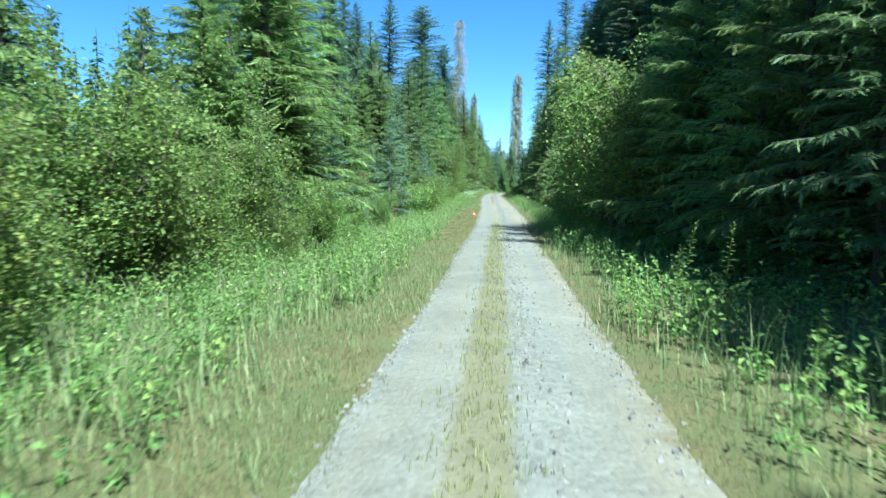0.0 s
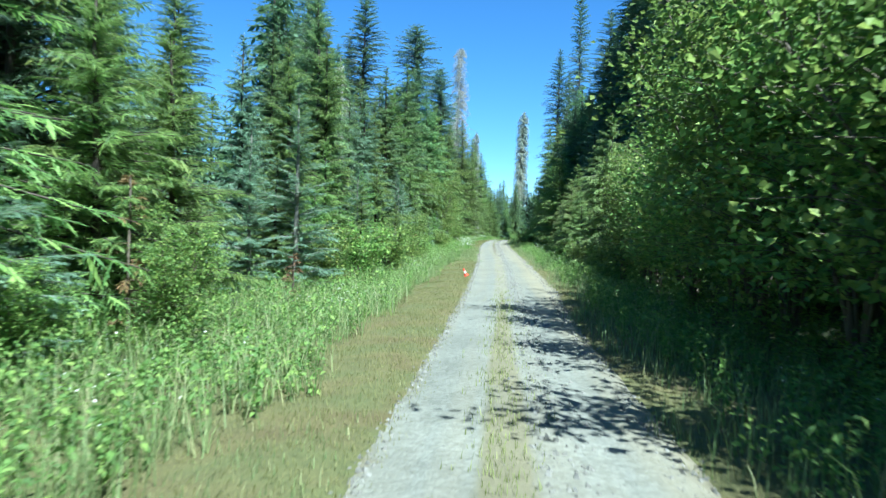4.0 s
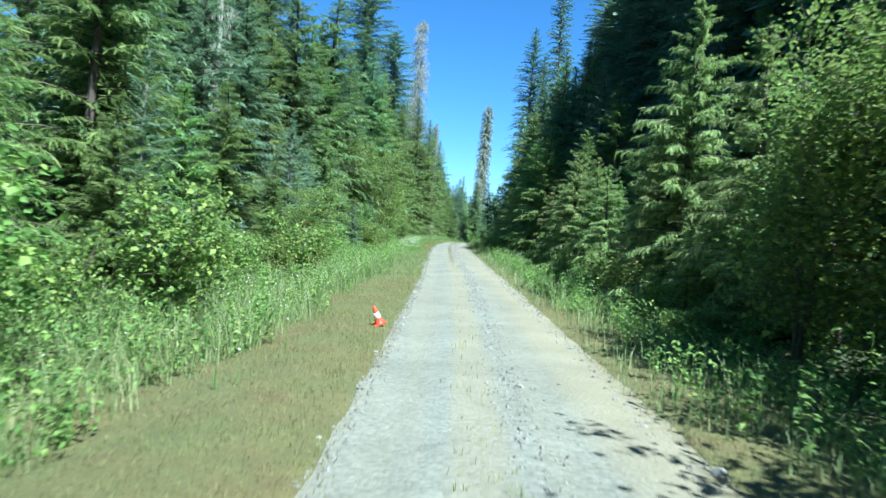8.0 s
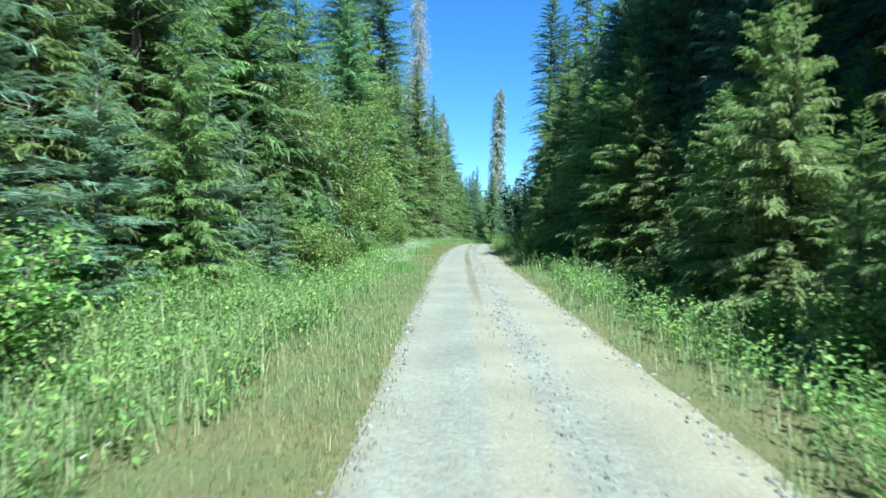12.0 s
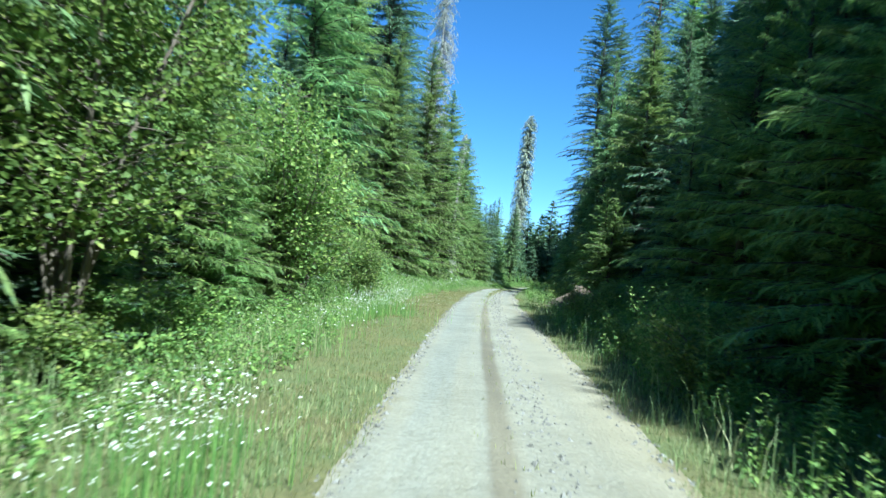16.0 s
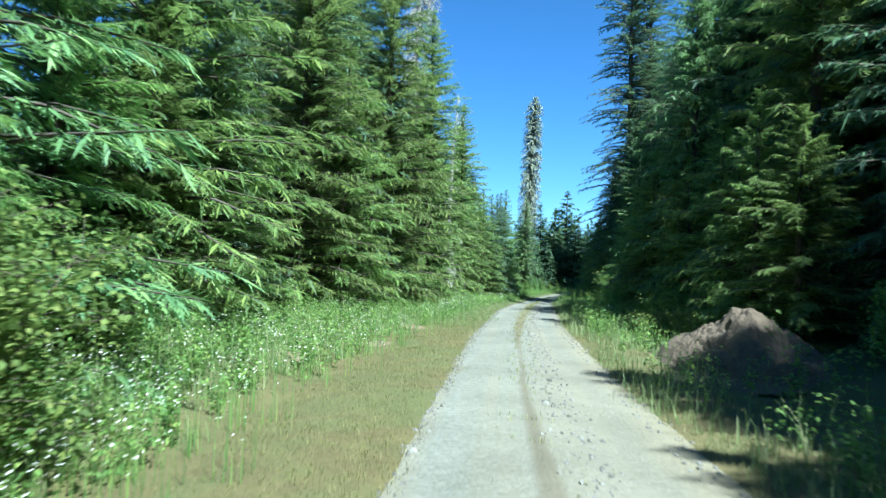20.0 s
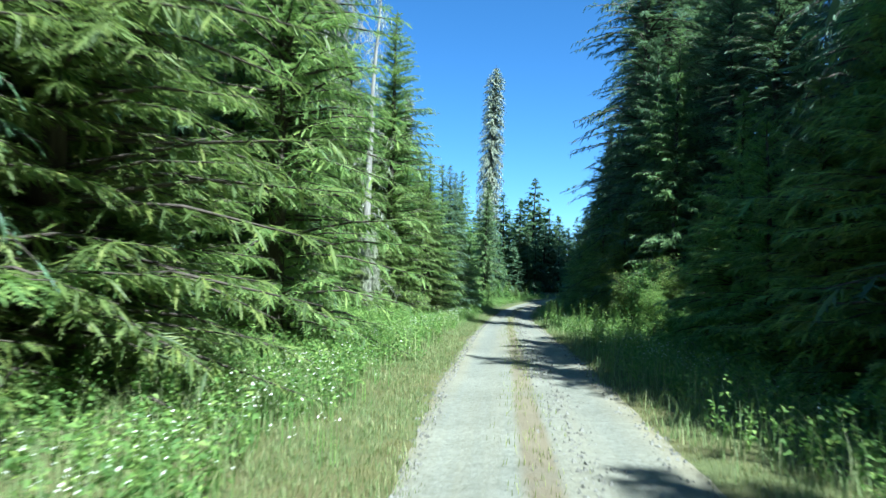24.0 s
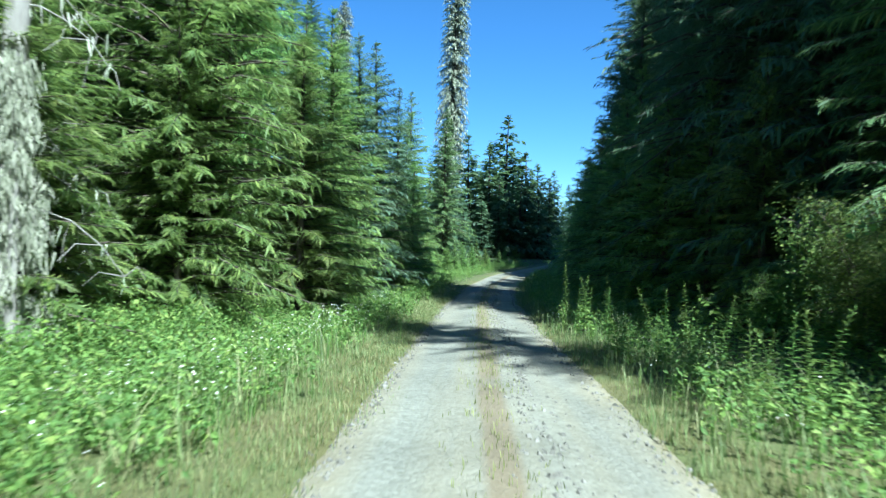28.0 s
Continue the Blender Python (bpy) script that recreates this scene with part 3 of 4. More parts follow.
for i in range(3):
    kind(f"hemlock{i}", conifer("hemlock", HEMLOCK, BARK, 7.0, 2.2, 0.02, 31, 6, 15, 7, 0.062, 20 + i, droop=0.32, lift=0.18, tail=0.2, spray=0.29, hang=0.5),
         "young bright green hemlock with drooping feathery boughs down to the ground", "conifer", "young conifers beside the track")
kind("cedar", conifer("cedar", CEDAR, BARK, 7.0, 2.0, 0.02, 30, 6, 16, 6, 0.075, 27, droop=0.55, lift=0.2, tail=0.2, spray=0.27, hang=1.3),
     "young yellow-green cedar with limp hanging sprays in the sun", "conifer", "young conifers beside the track")
for i in range(2):
    kind(f"fir{i}", conifer("fir", BLUE_FIR, PALE_STEM, 7.0, 1.8, 0.03, 28, 6, 13, 7, 0.062, 30 + i, droop=0.14, lift=0.22, gap=0.08, spray=0.32),
         "young blue-green fir with level boughs and a slim pale stem", "conifer", "young conifers beside the track")
for i in range(3):
    kind(f"mid{i}", conifer("conifer", [NEEDLE, HEMLOCK, BLUE_FIR][i], BARK, 14.0, 3.1, 0.01, 46, 7, 13, 4, 0.08, 40 + i, droop=0.36, lift=0.15, tail=0.2, gap=0.06, spray=0.33, hang=0.45),
         "dense green conifer of middle height with layered boughs", "conifer", "conifers of the forest edge")
# darker copy of the middle conifers: the east edge's shade put into the needles
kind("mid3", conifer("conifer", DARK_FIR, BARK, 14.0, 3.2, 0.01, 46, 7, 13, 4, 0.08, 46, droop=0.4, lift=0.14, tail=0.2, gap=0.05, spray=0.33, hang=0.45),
     "dense conifer of middle height with needles darkened to imitate the east side's shade", "conifer", "conifers of the forest edge")
kind("great", conifer("great_hemlock", HEMLOCK, BARK, 18.0, 4.1, 0.01, 60, 7, 20, 5, 0.07, 48, droop=0.34, lift=0.18, tail=0.2, gap=0.04, spray=0.25, hang=0.55),
     "large full hemlock with fine layered boughs down to the weeds", "conifer", "conifers of the forest edge")
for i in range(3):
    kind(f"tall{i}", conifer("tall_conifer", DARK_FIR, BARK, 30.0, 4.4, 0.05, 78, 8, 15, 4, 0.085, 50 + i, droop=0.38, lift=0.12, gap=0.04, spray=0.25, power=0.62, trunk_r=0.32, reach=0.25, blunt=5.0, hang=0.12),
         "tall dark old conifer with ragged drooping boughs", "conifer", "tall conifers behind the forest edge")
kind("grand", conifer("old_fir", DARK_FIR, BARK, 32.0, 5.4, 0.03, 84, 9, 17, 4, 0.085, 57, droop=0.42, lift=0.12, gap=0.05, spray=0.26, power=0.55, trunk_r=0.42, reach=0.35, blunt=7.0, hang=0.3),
     "massive dark old fir with a blunt top and shaggy boughs", "conifer", "tall conifers behind the forest edge")
for i in range(2):
    kind(f"back{i}", conifer("back_conifer", [NEEDLE, DARK_FIR][i], BARK, 14.0, 3.3, 0.0, 28, 5, 7, 1, 0.26, 80 + i, droop=0.45, lift=0.12, gap=0.05, spray=0.75),
         "dense dark green conifer standing back from the track", "conifer", "conifers behind the forest edge")
for i in range(2):
    kind(f"alder{i}", broadleaf("alder", SHRUB_LEAF, 7.0, 2.6, 8, 300, 32, 0.11, 60 + i), "leafy alder bush with many thin stems and sunlit green leaves", "shrub", "leafy bushes beside the track")
for i in range(2):
    kind(f"bush{i}", broadleaf("bush", SHRUB_LEAF, 2.4, 1.3, 8, 130, 20, 0.095, 66 + i, low=0.02), "low green leafy bush among roadside weeds", "shrub", "leafy bushes beside the track")
kind("willow", broadleaf("willow_bush", HERB_LEAF, 3.0, 1.9, 12, 300, 28, 0.085, 71, low=0.0), "rounded grey-green willow bush beside the verge", "shrub", "leafy bushes beside the track")
kind("birch", broadleaf("birch", SHRUB_LEAF, 9.0, 2.6, 7, 430, 44, 0.095, 73), "slender birch with yellow-green leaves beside the track", "tree", "leafy bushes beside the track")


def plant(key, x, y, height, turn=None, widen=1.0, lean=0.0):
    if x < 0 and height > 5.2 and 0.47 < -(x + 0.3) / (y + 1.2) < 0.70 and 6 < y < 30:     # an opening in the west edge
        return
    ref = {"h": 7, "f": 7, "m": 14, "t": 30, "a": 7, "b": 14, "w": 3.0, "c": 7, "g": 18}
    own = {"bush": 2.4, "birc": 9.0, "gran": 32.0}
    base = own.get(key[:4], ref.get(key[0]))
    s = height / base
    z = float(ground_z(x, y))
    POSES[key].append(pose(x, y, z - 0.03, lean, 0.0, rng.uniform(0, 360) if turn is None else turn) @ Matrix.Diagonal((s * widen, s * widen, s, 1)))


def pick(*keys):
    return keys[int(rng.integers(len(keys)))]


# mostly the darkened kind, for stretches of the east edge meant to look shaded
SHADED_MID = ["mid3", "mid3", "mid0"]
HEM, FIR, MID, TALL, ALDER, BUSH, BACK = ["hemlock0", "hemlock1", "hemlock2"], ["fir0", "fir1"], ["mid0", "mid1", "mid2"], ["tall0", "tall1", "tall2"], ["alder0", "alder1"], ["bush0", "bush1"], ["back0", "back1"]


def row(side, y0, y1, step, off, spread, low, high, keys, widen=1.0):
    y = y0
    while y < y1:
        o = off + rng.uniform(-spread, spread)
        yy = y + rng.uniform(-0.3, 0.3) * step
        plant(pick(*keys), float(mid(yy)) + side * o, yy, rng.uniform(low, high), widen=widen * rng.uniform(0.85, 1.15))
        y += step


# the west side, near to far
row(-1, -3, 14, 2.0, 5.4, 0.6, 2.0, 3.2, ALDER + BUSH)
row(-1, 14, 27, 1.9, 4.7, 0.4, 1.5, 2.6, ALDER + BUSH)
row(-1, 2, 16, 4.5, 7.2, 0.6, 4.0, 6.5, HEM + ALDER)
row(-1, 15, 36, 2.2, 5.9, 0.6, 3.0, 6.0, FIR + FIR + HEM)
row(-1, 36, 62, 2.6, 6.4, 0.6, 3.0, 5.5, FIR + HEM)
row(-1, 38, 60, 2.4, 4.9, 0.4, 1.4, 2.6, BUSH)
row(-1, 62, 78, 2.6, 6.4, 0.5, 3.0, 6.0, HEM + FIR)
row(-1, 72, 82, 1.3, 4.6, 0.3, 1.2, 1.9, BUSH)
row(-1, 70, 90, 1.8, 5.3, 0.4, 2.0, 3.8, FIR + HEM)
row(-1, 79, 100, 2.8, 6.6, 0.6, 4.0, 7.5, HEM + FIR)
row(-1, 100, 112, 3.0, 8.0, 0.6, 6.0, 9.0, HEM)
row(-1, 117, 126, 2.6, 6.6, 0.4, 7.0, 10.0, HEM)
row(-1, 133, 142, 2.6, 8.3, 0.4, 6.0, 9.0, HEM)
row(-1, 142, 149, 2.6, 7.6, 0.3, 6.0, 9.0, HEM)
row(-1, 149, 154, 2.6, 6.2, 0.3, 6.0, 9.0, HEM)
row(-1, 154, 166, 2.6, 5.4, 0.5, 6.0, 11.0, HEM + MID)
row(-1, 166, 178, 2.4, 4.6, 0.4, 4.0, 7.0, HEM)
row(-1, 178, 204, 2.4, 4.4, 0.4, 1.6, 2.6, HEM)
row(-1, -6, 34, 3.4, 8.8, 0.9, 7.0, 10.5, MID)
row(-1, 34, 62, 4.2, 9.4, 0.9, 8.0, 12.0, MID)
row(-1, 62, 92, 3.4, 9.4, 0.9, 10.0, 14.0, MID)
row(-1, 92, 114, 3.4, 9.6, 0.9, 8.5, 12.5, MID)
row(-1, 114, 200, 3.4, 9.4, 0.9, 11.0, 15.0, MID)
row(-1, 20, 60, 6.5, 13.0, 1.5, 12.0, 18.0, MID + TALL[:1])
row(-1, 60, 81, 4.6, 13.2, 1.4, 15.0, 22.0, TALL)
row(-1, 83, 92, 4.6, 13.2, 1.4, 12.0, 15.0, MID)
row(-1, 92, 130, 5.0, 13.2, 1.4, 8.0, 12.0, MID)
row(-1, 130, 186, 4.6, 13.2, 1.4, 15.0, 23.0, TALL)
row(-1, 70, 96, 6.5, 18.0, 1.8, 18.0, 24.0, TALL)
row(-1, 140, 186, 6.5, 18.0, 1.8, 20.0, 27.0, TALL)
# the east side, with an opening to the sun behind y 50 and y 138
row(1, 9, 21, 2.4, 5.4, 0.4, 6.0, 9.0, HEM + ["mid0"])
row(1, 21, 37, 2.3, 4.7, 0.4, 6.2, 8.4, ALDER)
row(1, 38, 47, 2.4, 5.0, 0.4, 5.0, 6.4, ALDER)
row(1, 47, 75, 3.2, 5.6, 0.7, 2.8, 5.0, HEM)
row(1, 48, 73, 1.7, 4.8, 0.6, 1.5, 3.2, ["cedar", "hemlock0", "alder0", "cedar"])
row(1, 48, 70, 2.4, 4.2, 0.4, 0.9, 1.8, BUSH)
row(1, 76, 95, 2.4, 5.6, 0.4, 5.0, 8.5, HEM)
row(1, 82, 97, 1.9, 3.4, 0.35, 1.1, 2.0, BUSH + ["willow"])
row(1, 109, 122, 2.2, 4.0, 0.4, 1.0, 1.9, BUSH)
row(1, 107, 124, 2.6, 6.0, 0.5, 5.0, 8.0, HEM)
row(1, 122, 131, 2.2, 5.6, 0.3, 5.0, 7.0, HEM)
row(1, 131, 138, 1.8, 5.2, 0.3, 1.0, 1.8, BUSH)
row(1, 137, 150, 2.2, 5.4, 0.6, 1.6, 3.2, ALDER + BUSH + ["willow"])
row(1, 126, 150, 3.4, 7.2, 0.4, 3.0, 4.8, HEM + ["cedar"])
row(1, 150, 200, 2.6, 5.5, 0.4, 5.0, 8.5, HEM)
row(1, 6, 24, 3.0, 7.8, 0.8, 9.0, 13.0, MID)
row(1, 25, 37, 3.0, 7.8, 0.8, 5.5, 7.5, HEM)
row(1, 24, 38, 3.0, 11.4, 0.8, 10.0, 13.5, MID)
row(1, 36, 70, 3.6, 8.4, 0.8, 4.5, 6.5, HEM)
row(1, 70, 76, 3.0, 7.9, 0.8, 9.0, 12.0, MID)
row(1, 81, 99, 3.0, 7.9, 0.8, 11.0, 16.0, SHADED_MID)
row(1, 111, 119, 3.0, 10.0, 0.6, 10.0, 13.0, SHADED_MID)
row(1, 119, 127, 3.0, 8.6, 0.6, 4.0, 6.0, HEM)
row(1, 126, 146, 3.0, 9.4, 0.6, 4.0, 6.0, HEM)
row(1, 147, 200, 3.0, 7.9, 0.8, 11.0, 16.0, SHADED_MID)
row(1, -34, 8, 3.4, 9.5, 0.8, 15.5, 18.5, TALL)
row(1, 8, 23, 4.4, 11.5, 1.0, 14.5, 17.5, TALL)
row(1, 24, 40, 4.0, 14.6, 0.8, 16.0, 20.0, TALL)
row(1, 79, 95, 3.6, 11.5, 0.8, 18.0, 25.0, TALL)
row(1, 108, 119, 3.6, 14.0, 0.8, 17.0, 20.0, TALL)
row(1, 142, 200, 4.4, 11.5, 1.0, 18.0, 25.0, TALL)
row(1, 0, 30, 5.0, 16.0, 1.5, 24.0, 31.0, TALL)
row(1, 76, 95, 5.0, 16.0, 1.5, 24.0, 31.0, TALL)
row(1, 106, 116, 5.0, 16.0, 1.5, 24.0, 31.0, TALL)
row(1, 138, 200, 5.0, 16.0, 1.5, 24.0, 31.0, TALL)
# high rows added mainly to block sun from the east edge, mostly out of view
row(1, 30, 118, 3.6, 19.4, 0.8, 31.0, 35.0, TALL)
row(1, 118, 150, 3.6, 19.4, 0.8, 26.0, 30.0, TALL)
row(1, 66, 82, 2.8, 12.5, 0.6, 25.0, 27.0, TALL)
row(1, -10, 190, 5.5, 22.6, 1.2, 9.0, 14.0, BACK)
row(1, -10, 190, 5.0, 25.0, 1.8, 18.0, 26.0, TALL)
row(1, -6, 190, 5.5, 31.0, 2.0, 14.0, 20.0, BACK)
row(-1, -6, 190, 5.0, 22.0, 2.0, 7.0, 12.0, BACK)
row(-1, 0, 190, 6.5, 29.0, 2.5, 9.0, 15.0, BACK)
row(1, 38, 80, 3.2, 11.2, 0.7, 10.0, 13.5, SHADED_MID)
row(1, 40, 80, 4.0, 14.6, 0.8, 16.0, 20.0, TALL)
row(1, 100, 110, 3.2, 11.2, 0.7, 10.0, 13.5, SHADED_MID)
row(1, 118, 148, 3.4, 12.0, 0.7, 10.0, 14.0, SHADED_MID)
row(1, 119, 140, 4.2, 15.6, 0.8, 16.0, 20.0, TALL)
row(1, 60, 78, 3.4, 13.0, 0.6, 16.0, 19.5, ["back1"], widen=0.85)
row(1, 79, 92, 3.4, 13.0, 0.6, 21.0, 26.0, ["back1"], widen=0.8)
row(1, 92, 122, 3.4, 14.0, 0.6, 15.0, 19.0, ["back1"], widen=0.85)
row(-1, 60, 92, 3.8, 15.4, 0.8, 15.0, 21.0, ["back1"], widen=0.8)
row(-1, 128, 156, 2.6, 10.6, 0.6, 9.0, 13.0, ["mid1", "mid0"], widen=1.1)
for x, y, h in [(4.6, 52.0, 7.6), (5.0, 48.8, 6.0), (4.0, 58.2, 4.2), (4.1, 60.8, 4.7), (3.9, 64.2, 5.2), (4.6, 55.2, 4.4), (4.4, 69.0, 4.6), (4.3, 73.5, 4.4), (4.9, 75.6, 5.2)]:
    plant("cedar", x, y, h)

# known single trees
plant("tall1", 11.4, 134.5, 42.0, widen=0.46)
plant("grand", -13.8, 124.0, 32.0, widen=1.12)
plant("grand", -9.8, 121.0, 25.0)
plant("great", -6.7, 122.0, 17.5)
plant("great", -5.5, 129.0, 16.0)
plant("great", -8.4, 114.8, 15.5)
plant("great", -6.7, 134.0, 14.0)
plant("great", -4.9, 150.5, 16.5)
plant("great", -5.6, 156.5, 15.0)
plant("mid0", -1.6, 166.0, 11.0)
plant("mid0", -9.9, 52.0, 14.0)
for x, y, h in [(-9.4, 70.0, 13.5), (-9.2, 77.5, 15.5), (-9.0, 84.5, 13.0), (-9.4, 100.0, 17.0), (-9.6, 107.0, 17.5)]:
    plant(pick("mid0", "mid1"), x, y, h, widen=1.1)
for x, y, h in [(-12.0, 74.0, 21.0), (-11.6, 88.0, 15.5), (-11.8, 95.5, 14.5), (-12.4, 113.0, 24.0)]:
    plant(pick(*TALL), x, y, h)
# the east wall behind the earth mound and past it
for x, y, h in [(6.2, 110.5, 15.0), (7.5, 107.0, 14.0), (8.6, 113.0, 17.0), (8.5, 121.0, 19.0), (10.5, 118.0, 21.0), (9.8, 126.0, 19.0)]:
    plant(pick("mid1", "mid3"), x, y, h, widen=1.0 if y < 112 else 1.25)
for x, y, h in [(16.5, 178.0, 27.0), (19.0, 184.0, 30.0), (21.0, 189.0, 31.0), (24.0, 194.0, 31.0), (18.5, 176.0, 30.0), (23.0, 183.0, 32.0), (27.0, 190.0, 32.0), (20.0, 197.0, 36.0), (22.8, 200.0, 36.0), (25.8, 203.0, 36.0), (18.6, 188.5, 34.0), (29.0, 206.0, 36.0)]:
    plant(pick(*TALL), x, y, h, widen=0.88)
for x, y, h in [(-5.9, 8.0, 3.9), (-6.7, 11.0, 4.3), (-4.9, 4.6, 3.0), (-5.6, 13.5, 3.5)]:
    plant(pick(*ALDER), x, y, h, widen=1.1)
plant("alder1", 5.2, 117.0, 5.0)
plant("alder0", 5.4, 111.6, 3.6)
plant("bush0", 4.4, 109.6, 1.9)
plant("bush1", 4.9, 104.0, 1.7)
plant("alder0", 4.7, 43.5, 5.0, widen=1.15)
plant("alder1", 5.2, 46.0, 5.4, widen=1.1)
plant("tall0", -11.5, 139.0, 25.0, widen=1.2)
plant("tall2", 9.6, 154.0, 36.5, widen=0.85)
plant("tall0", 11.6, 157.0, 33.0, widen=0.9)
plant("mid0", 5.6, 119.5, 16.5, widen=0.65)
plant("mid0", 7.4, 125.0, 17.0)
for x, y, h in [(-7.2, 19.5, 11.5), (-8.3, 24.0, 12.5), (-9.3, 28.5, 13.0), (-7.4, 15.8, 6.5)]:
    plant("mid1", x, y, h, widen=1.25)
plant("hemlock0", 4.5, 66.5, 6.2)
plant("hemlock1", 4.0, 60.0, 4.3)
plant("birch", -6.0, 79.0, 8.5)
plant("alder1", -5.7, 58.0, 3.6)
plant("alder0", -6.4, 89.0, 6.5)
plant("alder1", -6.9, 92.5, 5.5)
plant("willow", -6.0, 96.5, 2.6)
plant("willow", -7.4, 100.5, 2.2)
# the stand where the track bends away, its shade imitated by dark needles, and the woods behind it
for x, y, h in [(9.3, 214, 9), (11.6, 214, 9.5), (15.4, 217, 8.5), (12.0, 221, 13), (8.9, 222, 13.5), (10.5, 219, 16.5), (12.6, 216, 12), (8.4, 216, 12.5), (14.8, 220, 11.0), (6.4, 219, 14), (16.6, 222, 9.5), (4.0, 215, 9), (1.5, 212, 10), (11.5, 226, 12), (8.0, 228, 12), (15.0, 228, 10), (3.0, 224, 12), (-1.5, 206, 10), (-4.0, 214, 12), (13.6, 213, 7.5), (10.2, 212, 8.0), (7.2, 211, 7.0), (5.0, 209, 6.0)]:
    # only the dark-needled kind, so that the stand looks shaded
    plant("back1", x, y, h, widen=1.25)
for x, y, h in [(25, 262, 14), (29, 268, 12), (33, 260, 13), (22, 272, 15), (38, 266, 10), (18, 262, 12)]:
    plant(pick(*BACK), x, y, h, widen=1.0)
for i in range(70):
    plant(pick(*BACK), rng.uniform(-70, 60), rng.uniform(275, 330), rng.uniform(9, 15), widen=1.1)

for key, ob in KINDS.items():
    if POSES[key]:
        for m in POSES[key][1:]:
            copy_thing(ob, m)
        ob.matrix_basis = POSES[key][0]


def far_woods(spots):
    """Plain conifers that close the woods far behind the edge: a stem and whorls of drooping boughs each, all in one mesh."""
    r = np.random.default_rng(15)
    vs, ts, at = [], [], 0
    for x, y, h in spots:
        z0 = float(ground_z(x, y))
        v, t = tubes([np.array([[x, y, z0 - 0.3], [x, y, z0 + h]])], [np.array([0.014 * h, 0.02])], 5)
        vs.append(v)
        ts.append(t + at)
        at += len(v)
        n = 110
        f = np.sort(r.uniform(0.02, 0.98, n))
        L = 0.2 * h * (1 - f) ** 0.8 * r.uniform(0.6, 1.2, n) + 0.3
        a = r.uniform(0, 6.28, n)
        d = np.column_stack([np.cos(a), np.sin(a), np.full(n, -0.35)]) * L[:, None]
        w = np.column_stack([-np.sin(a), np.cos(a), np.zeros(n)]) * (0.3 * L)[:, None]
        b = np.column_stack([np.full(n, x), np.full(n, y), z0 + f * h])
        m = b + d * 0.55 + np.column_stack([np.zeros((n, 2)), 0.08 * L])
        vs.append(np.stack([b, m + w, b + d, m - w], 1).reshape(-1, 3))
        q = np.arange(n)[:, None] * 4 + at
        ts.append(np.concatenate([q + [0, 1, 2], q + [0, 2, 3]]))
        at += 4 * n
    ob = new("far_woods", mesh("far_woods", np.concatenate(vs), np.concatenate(ts), DARK_FIR))
    tagged(ob, "dark conifer woods stretching away behind the forest edge", "woods", kind="stuff")


deep_spots = []
for side in (-1, 1):
    for off in (37, 43, 50, 58, 67, 77, 88):
        for y in np.arange(-60, 300, 6.0):
            yy = y + rng.uniform(-2, 2)
            deep_spots.append((float(mid(min(yy, 200))) + side * (off + rng.uniform(-2.5, 2.5)), yy, rng.uniform(11, 19)))
for i in range(160):
    deep_spots.append((rng.uniform(-90, 110), rng.uniform(335, 420), rng.uniform(10, 16)))
far_woods(deep_spots)


# ---- single old trees ----
def column_tree(x, y, h, r0, label):
    """A very tall, narrow old fir: shaggy lichen-grey short boughs all the way up and a blunt top."""
    ob = conifer("column_fir", LICHEN_FIR, BARK, h, r0, 0.03, 170, 8, 6, 2, 0.17, 90, droop=0.9, lift=0.0, power=0.5, trunk_r=0.42, spray=0.36, reach=0.55, blunt=12.0, hang=0.7)
    ob.matrix_basis = pose(x, y, float(ground_z(x, y)) - 0.1)
    tagged(ob, label, "conifer")


